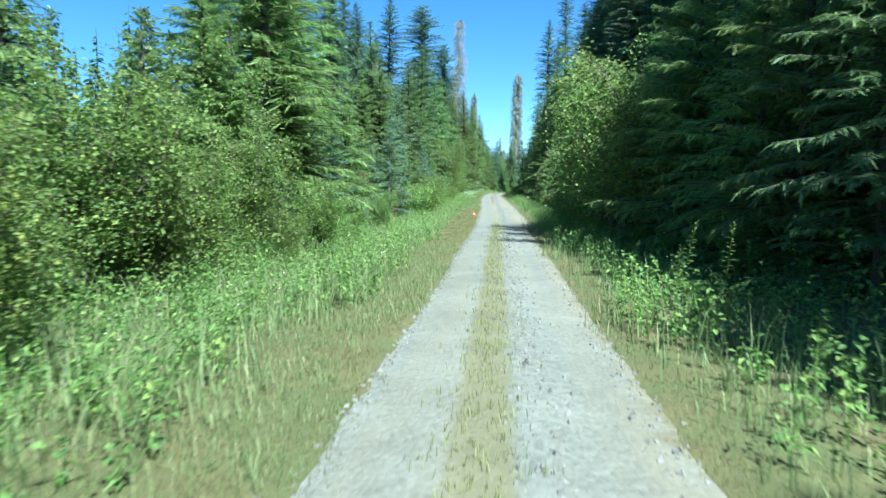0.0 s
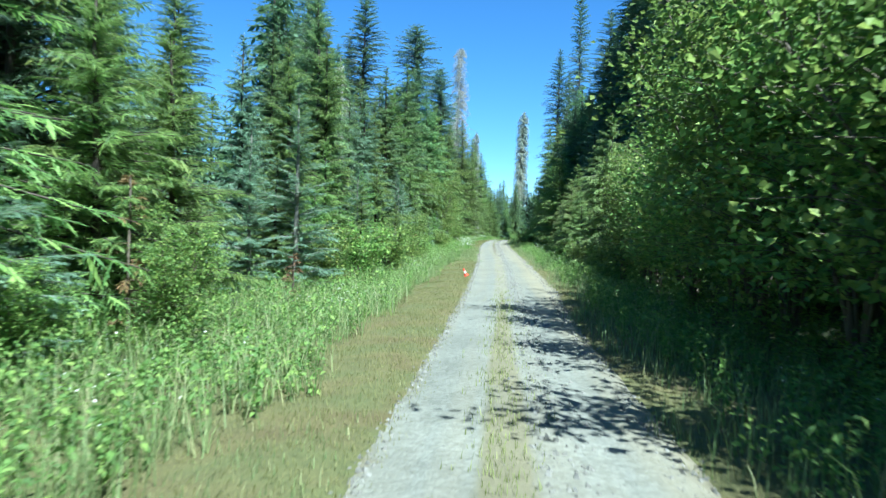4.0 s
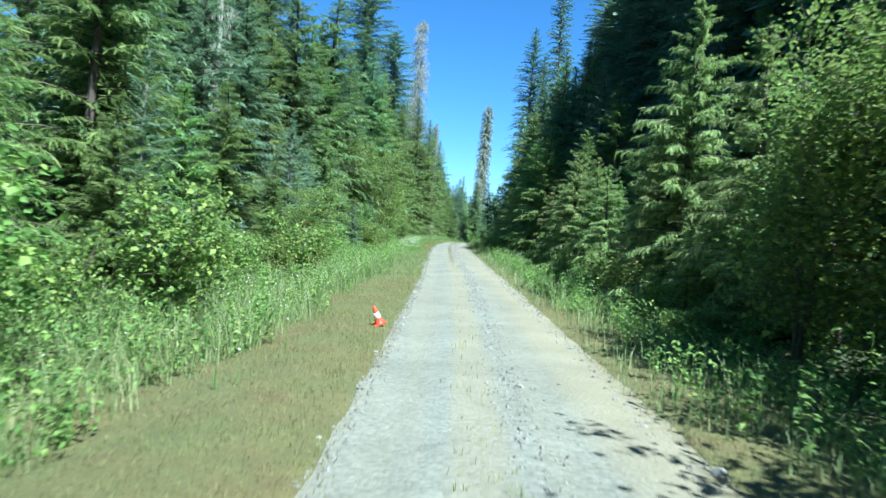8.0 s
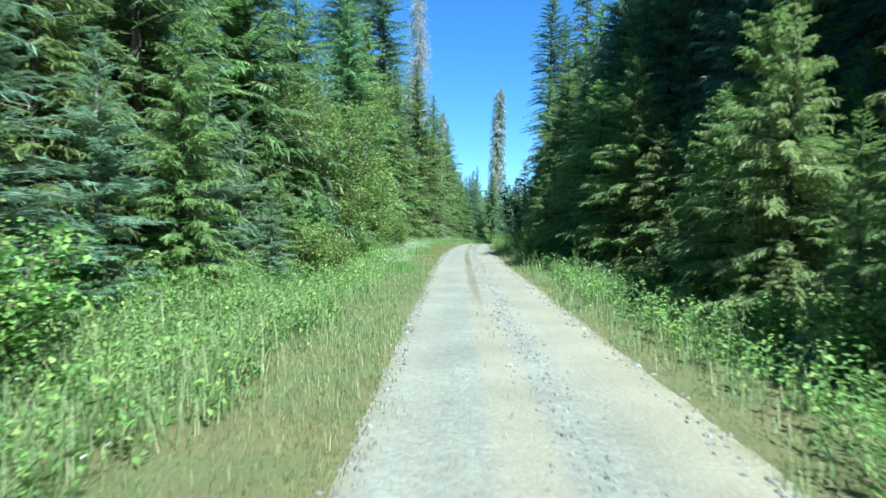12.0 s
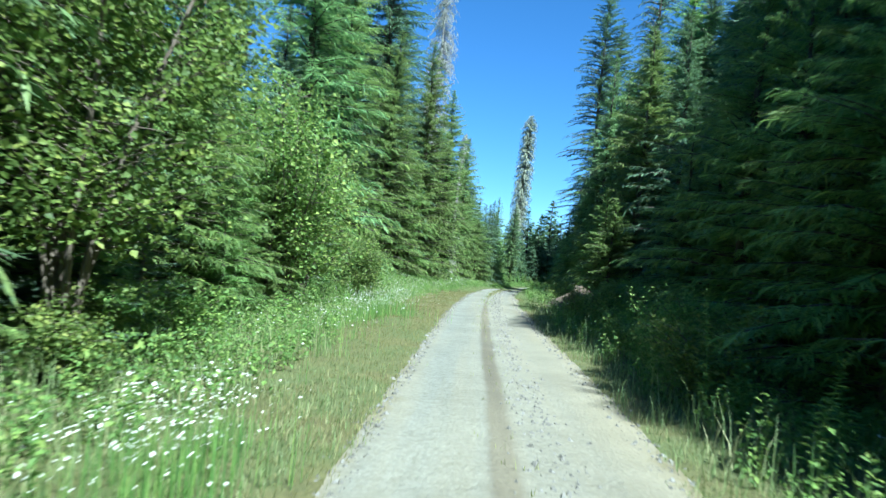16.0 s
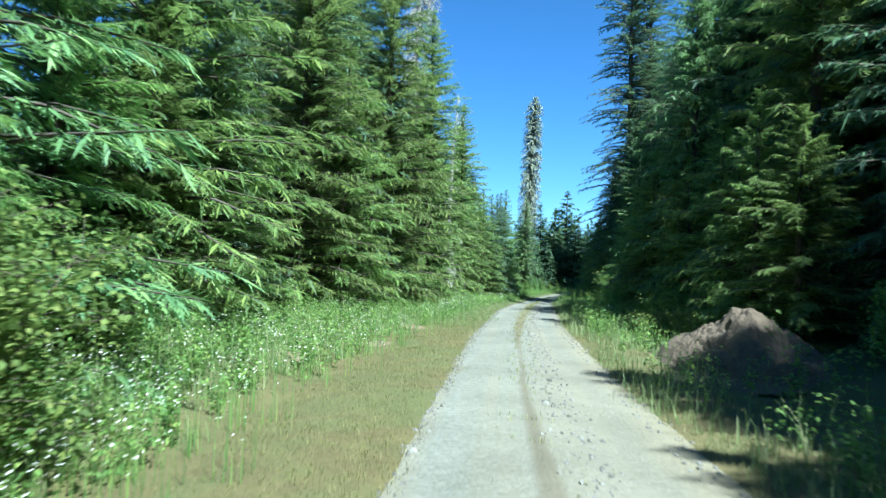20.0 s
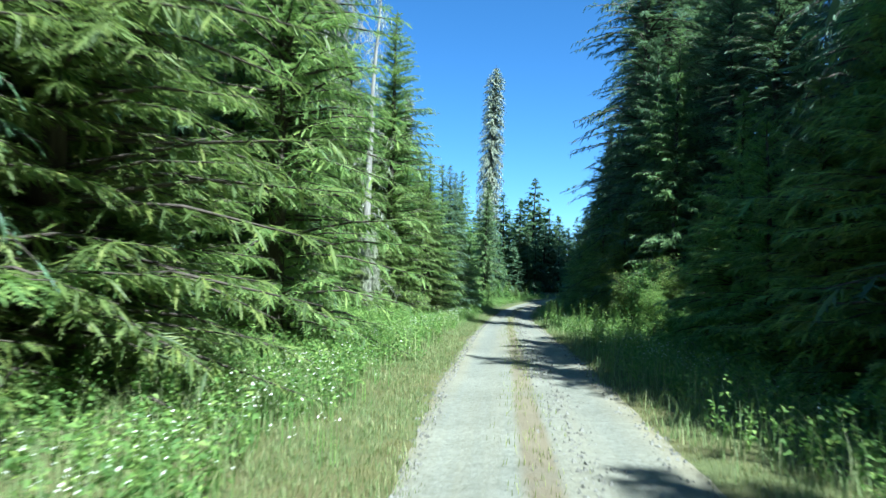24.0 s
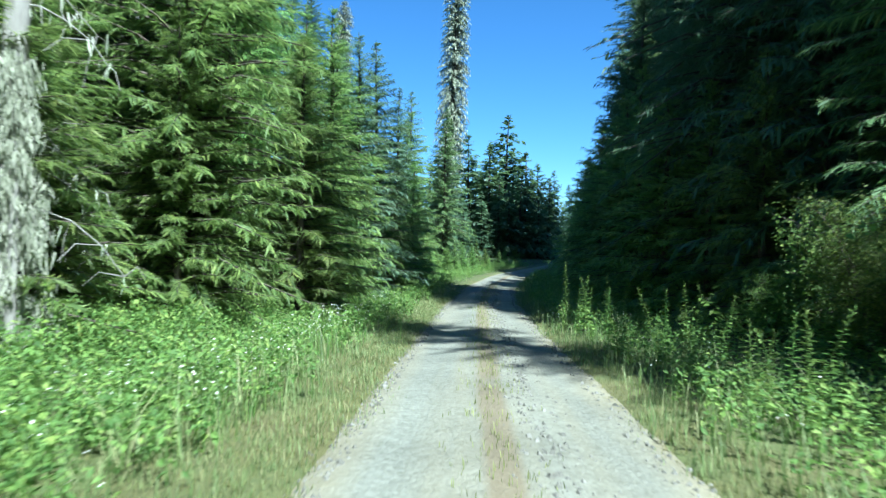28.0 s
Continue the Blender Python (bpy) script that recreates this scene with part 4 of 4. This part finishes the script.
def snag(x, y, h, radius, name, label, seed, n=150, lichen=0, lean=0.0, lw=0.5):
    """A dead standing tree: bleached trunk and thin drooping bare branches, some hung with lichen."""
    r = np.random.default_rng(seed)
    ob = new(name)
    z = np.linspace(0, 1, 10)
    wob = np.cumsum(r.normal(0, 0.005 * h, (10, 2)), 0) * z[:, None]
    v, t = tubes([np.column_stack([wob, z * h])], [(0.011 * h + 0.03) * (1 - z) ** 0.8 + 0.012], 10)
    part("trunk", mesh("trunk", v, t, PALE_BARK, True), ob)
    lines, radii, ends, thick = [], [], [], min(1.0, max(0.3, h / 38))
    for i in range(n):
        f = r.uniform(0.12, 0.99)
        a, L = r.uniform(0, 6.28), radius * ((1 - f) * 0.75 + 0.24) * r.uniform(0.5, 1.2)
        s = np.linspace(0, 1, 5)[:, None]
        b = np.array([np.interp(f, z, wob[:, 0]), np.interp(f, z, wob[:, 1]), f * h])
        p = b + np.concatenate([np.cos(a) * L * s, np.sin(a) * L * s, (0.1 * s - 0.75 * s * s) * L], 1) + r.normal(0, 0.03 * L, (5, 3)) * s
        lines.append(p)
        radii.append(np.linspace(0.012 * L + 0.026, 0.014, 5) * thick)
        ends.append(p)
        for k in range(5):
            q, d = p[int(r.integers(1, 5))], r.normal(0, 0.22 * L, 3)
            lines.append(np.stack([q, q + d * 0.6 - [0, 0, 0.05 * L], q + d - [0, 0, 0.25 * L]]))
            radii.append(np.array([0.022, 0.018, 0.010]) * thick)
    v, t = tubes(lines, radii, 4)
    tagged(part("branchwork", mesh("branchwork", v, t, PALE_BARK, True), ob), kind="stuff")
    if lichen:
        pts = np.concatenate([e[1:] for e in ends])
        p = pts[r.integers(0, len(pts), lichen)] + r.normal(0, 0.06, (lichen, 3))
        hang = r.uniform(0.15, 0.6, lichen) * lw * 2
        w = r.uniform(0.004, 0.012, lichen)[:, None]
        a = r.uniform(0, 6.28, lichen)
        d = np.column_stack([np.cos(a), np.sin(a), np.zeros(lichen)])
        low = p - np.column_stack([np.zeros((lichen, 2)), hang]) + r.normal(0, 0.04, (lichen, 3))
        v = np.stack([p - d * w, p + d * w, (p + low) / 2 + d * w * 1.4, low, (p + low) / 2 - d * w * 1.2], 1).reshape(-1, 3)
        q = np.arange(lichen)[:, None] * 5
        part("lichen", mesh("lichen", v, np.concatenate([q + [0, 1, 2], q + [0, 2, 4], q + [4, 2, 3]]), LICHEN), ob, "pale hanging lichen")
    ob.matrix_basis = pose(x, y, float(ground_z(x, y)) - 0.15, 0, lean, r.uniform(0, 360))
    tagged(ob, label, "dead tree")


column_tree(4.2, 227.0, 36.0, 2.45, "very tall narrow old fir shaggy with grey-green lichen")
column_tree(-8.9, 213.0, 28.2, 1.6, "narrow lichen-grey old fir beyond the hemlocks")
snag(-9.9, 158.8, 38.3, 4.4, "snag", "tall bleached dead conifer with bare drooping branches", 101, n=620, lichen=20000, lw=0.4)
snag(-5.4, 144.7, 15.8, 1.5, "grey_trunk", "tall pale dead trunk with drooping branches hung with lichen", 104, n=70, lichen=1000, lw=0.25)
snag(-5.1, 144.2, 4.2, 0.62, "lichen_sapling", "small dead tree draped all over with pale grey-green lichen", 107, n=60, lichen=6000, lw=0.2)
snag(-12.2, 66.0, 13.5, 1.6, "broken_snag", "tall grey dead trunk rising behind young trees", 105, n=60, lichen=2000)
snag(-9.0, 116.0, 10.5, 2.2, "mossy_snag", "dead conifer with long bleached drooping branches among hemlocks", 106, n=70, lichen=3500)


# ---- verge plants ----
def shoulder(y):
    """Width of the bare trodden shoulder west of the gravel."""
    return np.interp(y, [0, 15, 25, 36, 45, 55, 65, 80, 90, 100, 110, 118, 125, 135, 175], [0.5, 0.6, 0.8, 1.25, 1.4, 1.1, 0.6, 0.9, 1.6, 1.9, 1.7, 1.0, 0.6, 0.4, 0.4])


def along(n, side, near, far, y0=-8.0, y1=200.0, power=1.0):
    """n places on a verge, thicker near its inner edge, as x, y, z."""
    y = rng.uniform(y0, y1, n) + rng.normal(0, 2.2, n)
    half = right_half(y) if side > 0 else left_half(y) + (shoulder(y) if near > 0.25 else 0)
    half = half + 0.3 * np.sin(0.9 * y + side) * np.sin(0.37 * y + 2) + np.abs(rng.normal(0, 0.2, n)) - 0.12
    x = mid(y) + side * (half + near + (far - near) * rng.random(n) ** power)
    bare = (side > 0) & (np.abs(y - 103.6) < 4.2) & (x > mid(y) + right_half(y) + 0.4) & (rng.random(n) < 0.8)     # scraped bare before the earth mound
    x, y = x[~bare], y[~bare]
    return np.column_stack([x, y, ground_z(x, y)])


def blades(p, h, w, r, per=1, spread=0.05, bend=0.5):
    """Grass blades: narrow, bent, pointed."""
    p = np.repeat(p, per, 0)
    n = len(p)
    p = p + np.column_stack([r.normal(0, spread, (n, 2)), np.zeros(n)])
    a, hh = r.uniform(0, 6.28, n), h * r.uniform(0.4, 1.25, n)
    d = np.column_stack([np.cos(a), np.sin(a), np.zeros(n)])
    s = np.column_stack([-np.sin(a), np.cos(a), np.zeros(n)]) * w
    up = np.column_stack([np.zeros((n, 2)), hh])
    b = bend * r.uniform(0.2, 1.3, n)[:, None] * hh[:, None]
    v = np.stack([p - s, p + s, p + up * 0.6 + d * b * 0.3 + s * 0.7, p + up + d * b, p + up * 0.6 + d * b * 0.3 - s * 0.7], 1).reshape(-1, 3)
    q = np.arange(n)[:, None] * 5
    return v, np.concatenate([q + [0, 1, 2], q + [0, 2, 4], q + [4, 2, 3]])


def herbs(p, h, leaf, r, leaves=12):
    """Leafy weeds: single leaves round an upright stem."""
    n = len(p)
    hh = h * r.uniform(0.5, 1.3, n)
    f = r.uniform(0.12, 1.0, (n, leaves))
    q = p[:, None] + np.stack([r.normal(0, 0.05, (n, leaves)), r.normal(0, 0.05, (n, leaves)), f * hh[:, None]], -1)
    v, t = leaf_blades(q.reshape(-1, 3), leaf, r, slim=0.3)
    v2, t2 = blades(p, h, 0.006, r, 1, 0.01, 0.1)
    return np.concatenate([v, v2]), np.concatenate([t, t2 + len(v)])


def stuff(name, vt, mat, label, category):
    ob = new(name, mesh(name, vt[0], vt[1], mat))
    tagged(ob, label, category, kind="stuff")


r1 = np.random.default_rng(11)
stuff("verge_grass", blades(np.concatenate([along(12000, -1, 0.28, 3.6, power=0.8), along(8000, 1, 0.05, 2.6)]), 0.29, 0.006, r1, 4, 0.07), GRASS_BLADE, "tall green verge grass beside the track", "grass")
stuff("dry_grass", blades(np.concatenate([along(52000, -1, -0.30, 1.9, -6, 165), along(16000, 1, -0.30, 0.6, -6, 165)]), 0.055, 0.0035, r1, 3, 0.09), DRY_GRASS, "short trodden tan grass on the shoulder of the track", "grass")
stuff("short_grass", blades(np.concatenate([along(6000, -1, -0.1, 1.6, 60, 79), along(12000, -1, -0.1, 1.6, 115, 172), along(3000, -1, 0.0, 1.0, -5, 20), along(6000, 1, -0.1, 0.9, 60, 172)]), 0.10, 0.0045, r1, 3, 0.06), GRASS_BLADE, "short green grass at the edge of the gravel", "grass")
stuff("tall_grass", blades(np.concatenate([along(2200, -1, 0.4, 3.4, 34, 64), along(1500, -1, 0.4, 3.0, -4, 34), along(1500, -1, 0.5, 3.4, 64, 150), along(1600, 1, 0.5, 2.4)]), 0.62, 0.0055, r1, 5, 0.09, 0.8), GRASS_BLADE, "long arching green grass among the weeds", "grass")
stuff("roadside_weeds", herbs(np.concatenate([along(10500, -1, 0.3, 4.2, power=0.8), along(5200, 1, 0.45, 3.4), along(3000, -1, 1.4, 7.5, 128, 150)]), 0.60, 0.075, r1, 24), HERB_LEAF, "dense leafy green weeds along the verge", "weeds")
stuff("undergrowth", herbs(np.concatenate([along(2600, -1, 3.6, 9.0), along(2200, 1, 2.2, 7.0)]), 1.0, 0.12, r1, 16), SHRUB_LEAF, "leafy undergrowth beneath the forest edge", "undergrowth")


def crown_grass(n):
    """Short grass on the crown between the wheel lanes, in patches."""
    y = rng.uniform(-5, 175, n)
    k = np.interp(y, [-5, 0, 34, 40, 60, 66, 100, 112, 150, 175], [1, 1, 0.8, 0.1, 0.05, 0.06, 0.08, 0.5, 0.5, 0.5])
    y = y[rng.random(n) < k]
    u = rng.normal(0, 0.17, len(y))
    return np.column_stack([u + mid(y), y, road_z(u, y)])


stuff("crown_grass", blades(crown_grass(9000), 0.07, 0.004, r1, 3, 0.04), DRY_GRASS, "thin dry grass on the crown between the wheel lanes", "grass")


def daisies(p, r, heads=5):
    """White flower heads on thin stems: shallow six-petalled cups."""
    n = len(p) * heads
    q = np.repeat(p, heads, 0) + np.column_stack([r.normal(0, 0.08, (n, 2)), np.zeros(n)])
    hh = r.uniform(0.35, 0.75, n)
    vs, ts = blades(q, 0.5, 0.004, r, 1, 0.0, 0.05)
    c = q + np.column_stack([np.zeros((n, 2)), hh])
    rad, a = r.uniform(0.007, 0.013, n)[:, None], np.linspace(0, 2 * np.pi, 6, endpoint=False)
    tilt = r.normal(0, 0.35, (n, 2))
    ring = np.stack([np.cos(a) * rad, np.sin(a) * rad, np.cos(a) * rad * tilt[:, :1] + np.sin(a) * rad * tilt[:, 1:] + 0.006], -1) + c[:, None]
    v = np.concatenate([c[:, None], ring], 1).reshape(-1, 3)
    b = np.arange(n)[:, None] * 7
    t = np.concatenate([b + [0, 1 + k, 1 + (k + 1) % 6] for k in range(6)])
    return (v, t), (vs, ts)


def patches(spots):
    out = []
    for x, y, sx, sy, n in spots:
        px, py = rng.normal(x, sx, n), rng.normal(y, sy, n)
        out.append(np.column_stack([px, py, ground_z(px, py)]))
    return np.concatenate(out)


spots = [(-3.8, 31, 0.4, 0.9, 40), (-3.6, 22, 0.5, 1.5, 18), (-4.2, 46, 0.6, 3, 40), (-4.0, 53, 0.5, 2, 30), (-3.5, 76.2, 0.3, 0.7, 110), (-4.2, 71, 0.6, 3, 30), (-3.8, 86, 0.6, 3, 90), (-3.7, 91, 0.6, 1.5, 170),
         (-4.8, 97, 0.7, 2, 170), (-5.4, 103, 0.7, 3, 200), (-4.0, 108, 0.5, 4, 90), (-5.6, 112, 0.6, 2, 80), (-3.7, 118, 0.35, 4, 90), (-3.2, 126, 0.35, 4, 70), (-2.6, 138, 0.3, 4, 80), (-1.6, 147, 0.3, 4, 90),
         (-0.8, 154, 0.3, 3, 60), (2.6, 74, 0.4, 2, 60), (2.2, 90, 0.4, 3, 45), (2.9, 119, 0.4, 1.2, 60), (2.6, 127, 0.4, 1.5, 60), (3.4, 142, 0.5, 4, 20), (2.6, 55, 0.4, 4, 35), (2.6, 12, 0.5, 5, 25), (-4.4, 8, 0.8, 5, 30)]
flower, stalk = daisies(patches([(x - (0.7 if 80 < y < 113 and x < 0 else 0.0), y, sx, sy, int(0.9 * n)) for x, y, sx, sy, n in spots]), r1)
stuff("daisies", flower, PETAL, "patches of small white roadside flowers on thin stems", "flowers")
stuff("flower_stems", stalk, HERB_LEAF, "thin green stems of the white roadside flowers", "flowers")

# ---- the earth mound, the cone, loose stones ----
def lump(name, r0, squash, seed, mat, amp=0.25, sub=3):
    bm = bmesh.new()
    bmesh.ops.create_icosphere(bm, subdivisions=sub, radius=1.0)
    for v in bm.verts:
        k = 1 + amp * noise.noise(v.co * 1.3 + Vector((seed, 0, 0))) + 0.4 * amp * noise.noise(v.co * 3.7 + Vector((0, seed, 0)))
        v.co = Vector((v.co.x * r0[0], v.co.y * r0[1], v.co.z * r0[2])) * k
    me = bpy.data.meshes.new(name)
    bm.to_mesh(me)
    bm.free()
    me.polygons.foreach_set("use_smooth", [True] * len(me.polygons))
    me.materials.append(mat)
    return me


def heap(name, rx, ry, h, seed, mat):
    """A tipped heap: a rough dome with slumped flanks, gullies and clods, open below."""
    k = 56
    g = np.linspace(-1.25, 1.25, k)
    v = []
    for b in g:
        for a in g:
            q = Vector((a, b, seed))
            d = math.hypot(a, b) * (1 + 0.28 * noise.noise(q * 1.2))
            z = h * max(0.0, 1 - d) ** 0.8 * (1 + 0.35 * noise.noise(q * 2.1)) - 0.25 * max(0.0, d - 0.9)
            z += (0.13 * noise.noise(q * 5.0) + 0.07 * noise.noise(q * 11.0) + 0.04 * noise.noise(q * 23.0)) * min(1.0, max(0.0, 1.15 - d) * 2)
            v.append((a * rx + 0.08 * noise.noise(q * 9.0), b * ry + 0.08 * noise.noise(q * 9.0 + Vector((5, 0, 0))), z))
    i, j = np.meshgrid(np.arange(k - 1), np.arange(k - 1), indexing="ij")
    q = np.stack([i * k + j, i * k + j + 1, (i + 1) * k + j + 1, (i + 1) * k + j], -1).reshape(-1, 4)
    return mesh(name, v, q, mat, False)


ob = tagged(new("earth_mound", heap("earth_mound", 1.5, 2.6, 1.2, 3.0, EARTH)), "heap of bare brown earth in the shade beside the track", "mound")
ob.matrix_basis = pose(3.1, 106.4, float(ground_z(3.1, 106.4)) + 0.02)


# ---- single verge plants ----
def fireweed(seed, h):
    """An upright stalk with narrow leaves set spirally all along it."""
    r = np.random.default_rng(seed)
    ob = new("fireweed")
    z = np.linspace(0, 1, 6)
    line = np.column_stack([0.10 * z ** 2 * r.normal(0, 1), 0.10 * z ** 2 * r.normal(0, 1), z * h])
    v, t = tubes([line], [0.008 * (1 - 0.7 * z)], 5)
    part("stalk", mesh("stalk", v, t, HERB_LEAF, True), ob)
    n = 46
    f = np.linspace(0.2, 1.0, n)
    a = np.arange(n) * 2.4
    base = np.column_stack([np.interp(f, z, line[:, 0]), np.interp(f, z, line[:, 1]), f * h])
    d = unit(np.column_stack([np.cos(a), np.sin(a), 0.35 + 0.9 * (f > 0.85)]))
    s = (0.17 * (1.15 - 0.75 * f) * r.uniform(0.8, 1.2, n))[:, None]
    w = unit(np.cross(d, [0, 0, 1.0]))
    m = base + d * s * 0.5
    v = np.stack([base, m + w * s * 0.11, base + d * s - [0, 0, 0.25] * s, m - w * s * 0.11], 1).reshape(-1, 3)
    q = np.arange(n)[:, None] * 4
    tagged(part("foliage", mesh("foliage", v, np.concatenate([q + [0, 1, 2], q + [0, 2, 3]]), HERB_LEAF), ob), kind="stuff")
    return tagged(ob, "upright fireweed stalk with narrow green leaves in the verge", "plant", "fireweed in the verge")


def fern(seed, size):
    """A shuttlecock of arching fronds with paired leaflets."""
    r = np.random.default_rng(seed)
    ob = new("fern")
    for i in range(9):
        a = i * 0.7 + r.uniform(-0.2, 0.2)
        s = np.linspace(0.05, 1, 15)
        L = size * r.uniform(0.8, 1.15)
        rib = np.column_stack([np.cos(a) * L * s, np.sin(a) * L * s, L * (0.95 * s - 0.75 * s * s)])
        side = np.array([-np.sin(a), np.cos(a), 0])
        fwd = np.array([np.cos(a), np.sin(a), 0])
        w = (0.24 * L * np.sin(np.pi * np.clip(s * 0.85 + 0.12, 0, 1)))[:, None]
        vs = []
        for sg in (1, -1):
            tip = rib + side * sg * w + fwd * w * 0.35 - [0, 0, 0.05]
            vs.append(np.stack([rib - fwd * 0.02 * L, rib + fwd * 0.025 * L, tip], 1))
        v = np.stack(vs, 1).reshape(-1, 3)
        part("frond", mesh("frond", v, np.arange(len(v)).reshape(-1, 3), HERB_LEAF), ob)
    return tagged(ob, "bright green fern with arching fronds under the forest edge", "fern", "ferns in the verge")


def scatter(bases, places, low, high):
    for b, base in enumerate(bases):
        mine = places[b::len(bases)]
        for k, (x, y) in enumerate(list(mine)[::-1]):
            s = rng.uniform(low, high)
            m = pose(x, y, float(ground_z(x, y)) - 0.02, rng.normal(0, 4), rng.normal(0, 4), rng.uniform(0, 360)) @ Matrix.Scale(s, 4)
            if k < len(mine) - 1:
                copy_thing(base, m)
            else:
                base.matrix_basis = m


scatter([fireweed(201, 1.3), fireweed(202, 1.1), fireweed(203, 1.5)],
        np.concatenate([along(34, 1, 1.0, 2.6, 4, 30)[:, :2], along(14, -1, 2.6, 4.4, 12, 34)[:, :2], along(18, 1, 0.8, 2.4, 66, 100)[:, :2], along(80, 1, 0.6, 3.0, 135, 152)[:, :2], along(14, -1, 2.4, 4.6, 40, 70)[:, :2]]), 0.6, 1.1)
scatter([fern(211, 0.75), fern(212, 0.6)],
        np.concatenate([along(14, 1, 0.9, 2.6, 46, 66)[:, :2], along(18, -1, 2.5, 6.0, 126, 150)[:, :2], along(14, 1, 1.2, 3.0, 78, 112)[:, :2], along(10, -1, 3.0, 5.0, 2, 30)[:, :2]]), 0.7, 1.2)

# a few rust-brown dead saplings among the green
for seed, (x, y, h) in enumerate([(-5.6, 26.0, 2.4), (-5.4, 33.0, 1.2), (-5.3, 55.5, 1.6)]):
    ob = conifer("dead_sapling", DEAD_NEEDLE, TWIG, h, 0.32 * h, 0.15, 8, 4, 4, 3, 0.12, 230 + seed, droop=0.6, lift=0.1, gap=0.2, spray=0.35, trunk_r=0.018)
    ob.matrix_basis = pose(x, y, float(ground_z(x, y)) - 0.02)
    tagged(ob, "small dead sapling with rust-brown needles among weeds", "sapling")

# sandy bare spots on the west verge
for x, y, sx, sy in [(-5.3, 109.0, 1.3, 1.7), (-6.0, 105.0, 0.9, 1.2), (-4.6, 114.0, 0.8, 1.4)]:
    ob = tagged(new("sand_patch", lump("sand_patch", (0.7 * sx, 0.7 * sy, 0.14), 1, x, SANDY, 0.35, 3)), "low hump of bare sandy earth on the grassy verge", "bare earth")
    ob.matrix_basis = pose(x, y, float(ground_z(x, y)) - 0.04, 0, 0, 30)


# ---- a small leaning traffic cone at the edge of the gravel ----
def cone(x, y):
    ob = new("traffic_cone")

    def turned(name, prof, mat, label="", under=None):
        k, a = 20, np.linspace(0, 2 * np.pi, 20, endpoint=False)
        v = np.concatenate([np.column_stack([np.cos(a) * rr, np.sin(a) * rr, np.full(k, zz)]) for rr, zz in prof])
        q = [[i * k + j, i * k + (j + 1) % k, (i + 1) * k + (j + 1) % k, (i + 1) * k + j] for i in range(len(prof) - 1) for j in range(k)]
        return part(name, mesh(name, v, q, mat, True), under or ob, label)
    bm = bmesh.new()
    bmesh.ops.create_cube(bm, size=1.0, matrix=Matrix.Translation((0, 0, 0.012)) @ Matrix.Diagonal((0.27, 0.27, 0.024, 1)))
    bmesh.ops.bevel(bm, geom=bm.edges[:], offset=0.008, segments=2, affect="EDGES")
    me = bpy.data.meshes.new("base")
    bm.to_mesh(me)
    bm.free()
    me.materials.append(CONE_RED)
    part("base", me, ob)
    lower = turned("lower_body", [(0.105, 0.022), (0.098, 0.03), (0.079, 0.14)], CONE_RED)
    turned("band", [(0.079, 0.14), (0.0815, 0.141), (0.0575, 0.27), (0.055, 0.271)], CONE_WHITE, "white reflective band", lower)
    turned("tip", [(0.055, 0.27), (0.030, 0.41), (0.026, 0.415), (0.021, 0.41), (0.021, 0.38)], CONE_RED)
    ob.matrix_basis = pose(x, y, float(ground_z(x, y)) + 0.03, 4, -24, 20) @ Matrix.Scale(0.78, 4)
    tagged(ob, "small red and white traffic cone leaning at the track's edge", "traffic cone")


cone(-2.02, 46.6)

# ---- stones: larger ones singly, gravel as stuff ----
stone_meshes = [lump("stone", (0.06, 0.05, 0.035), 1, 5.0 + i, STONE, 0.5, 1) for i in range(5)]
for me in stone_meshes:
    me.polygons.foreach_set("use_smooth", [False] * len(me.polygons))
for i in range(120):
    y = rng.uniform(2, 150) if i % 3 else rng.uniform(40, 66)
    side = -1 if rng.random() < 0.6 else 1
    u = side * rng.uniform(0.85, 1.05) * float(left_half(y) if side < 0 else right_half(y)) if i % 4 else rng.uniform(0.1, 0.55)
    ob = tagged(new("stone", stone_meshes[i % 5]), "loose grey stone lying on the gravel track", "stone", "loose stones on the track")
    ob.matrix_basis = pose(float(mid(y)) + u, y, float(road_z(np.float64(u), y)) + 0.004, rng.uniform(0, 30), 0, rng.uniform(0, 360)) @ Matrix.Scale(rng.uniform(0.4, 1.1), 4)


def pebbles(n):
    y = rng.uniform(-2, 170, n)
    band = rng.random(n)
    u = np.where(band < 0.45, -left_half(y) * rng.uniform(0.8, 1.12, n), np.where(band < 0.75, rng.normal(0.42, 0.15, n), right_half(y) * rng.uniform(0.75, 1.1, n)))
    half = np.where(u > 0, right_half(y), left_half(y))
    p = np.column_stack([u + mid(y), y, road_z(np.clip(u, -half, half), y)])
    s = (0.007 + 0.032 * rng.random(n) ** 3)[:, None]
    a = rng.uniform(0, 6.28, n)
    c, d = np.column_stack([np.cos(a), np.sin(a), np.zeros(n)]) * s, np.column_stack([-np.sin(a), np.cos(a), np.zeros(n)]) * s * 0.75
    up = np.array([0, 0, 1.0]) * s * 0.75
    j = lambda: rng.normal(0, 0.2, (n, 3)) * s
    v = np.stack([p + c, p + d, p - c, p - d, p + up + c * 0.4 + j(), p + up - c * 0.3 + j()], 1).reshape(-1, 3)
    q = np.arange(n)[:, None] * 6
    t = np.concatenate([q + f for f in ([0, 1, 4], [1, 5, 4], [1, 2, 5], [2, 3, 5], [3, 4, 5], [3, 0, 4])])
    return v, t


stuff("pebbles", pebbles(40000), STONE, "loose grey pebbles strewn over the gravel track", "gravel")
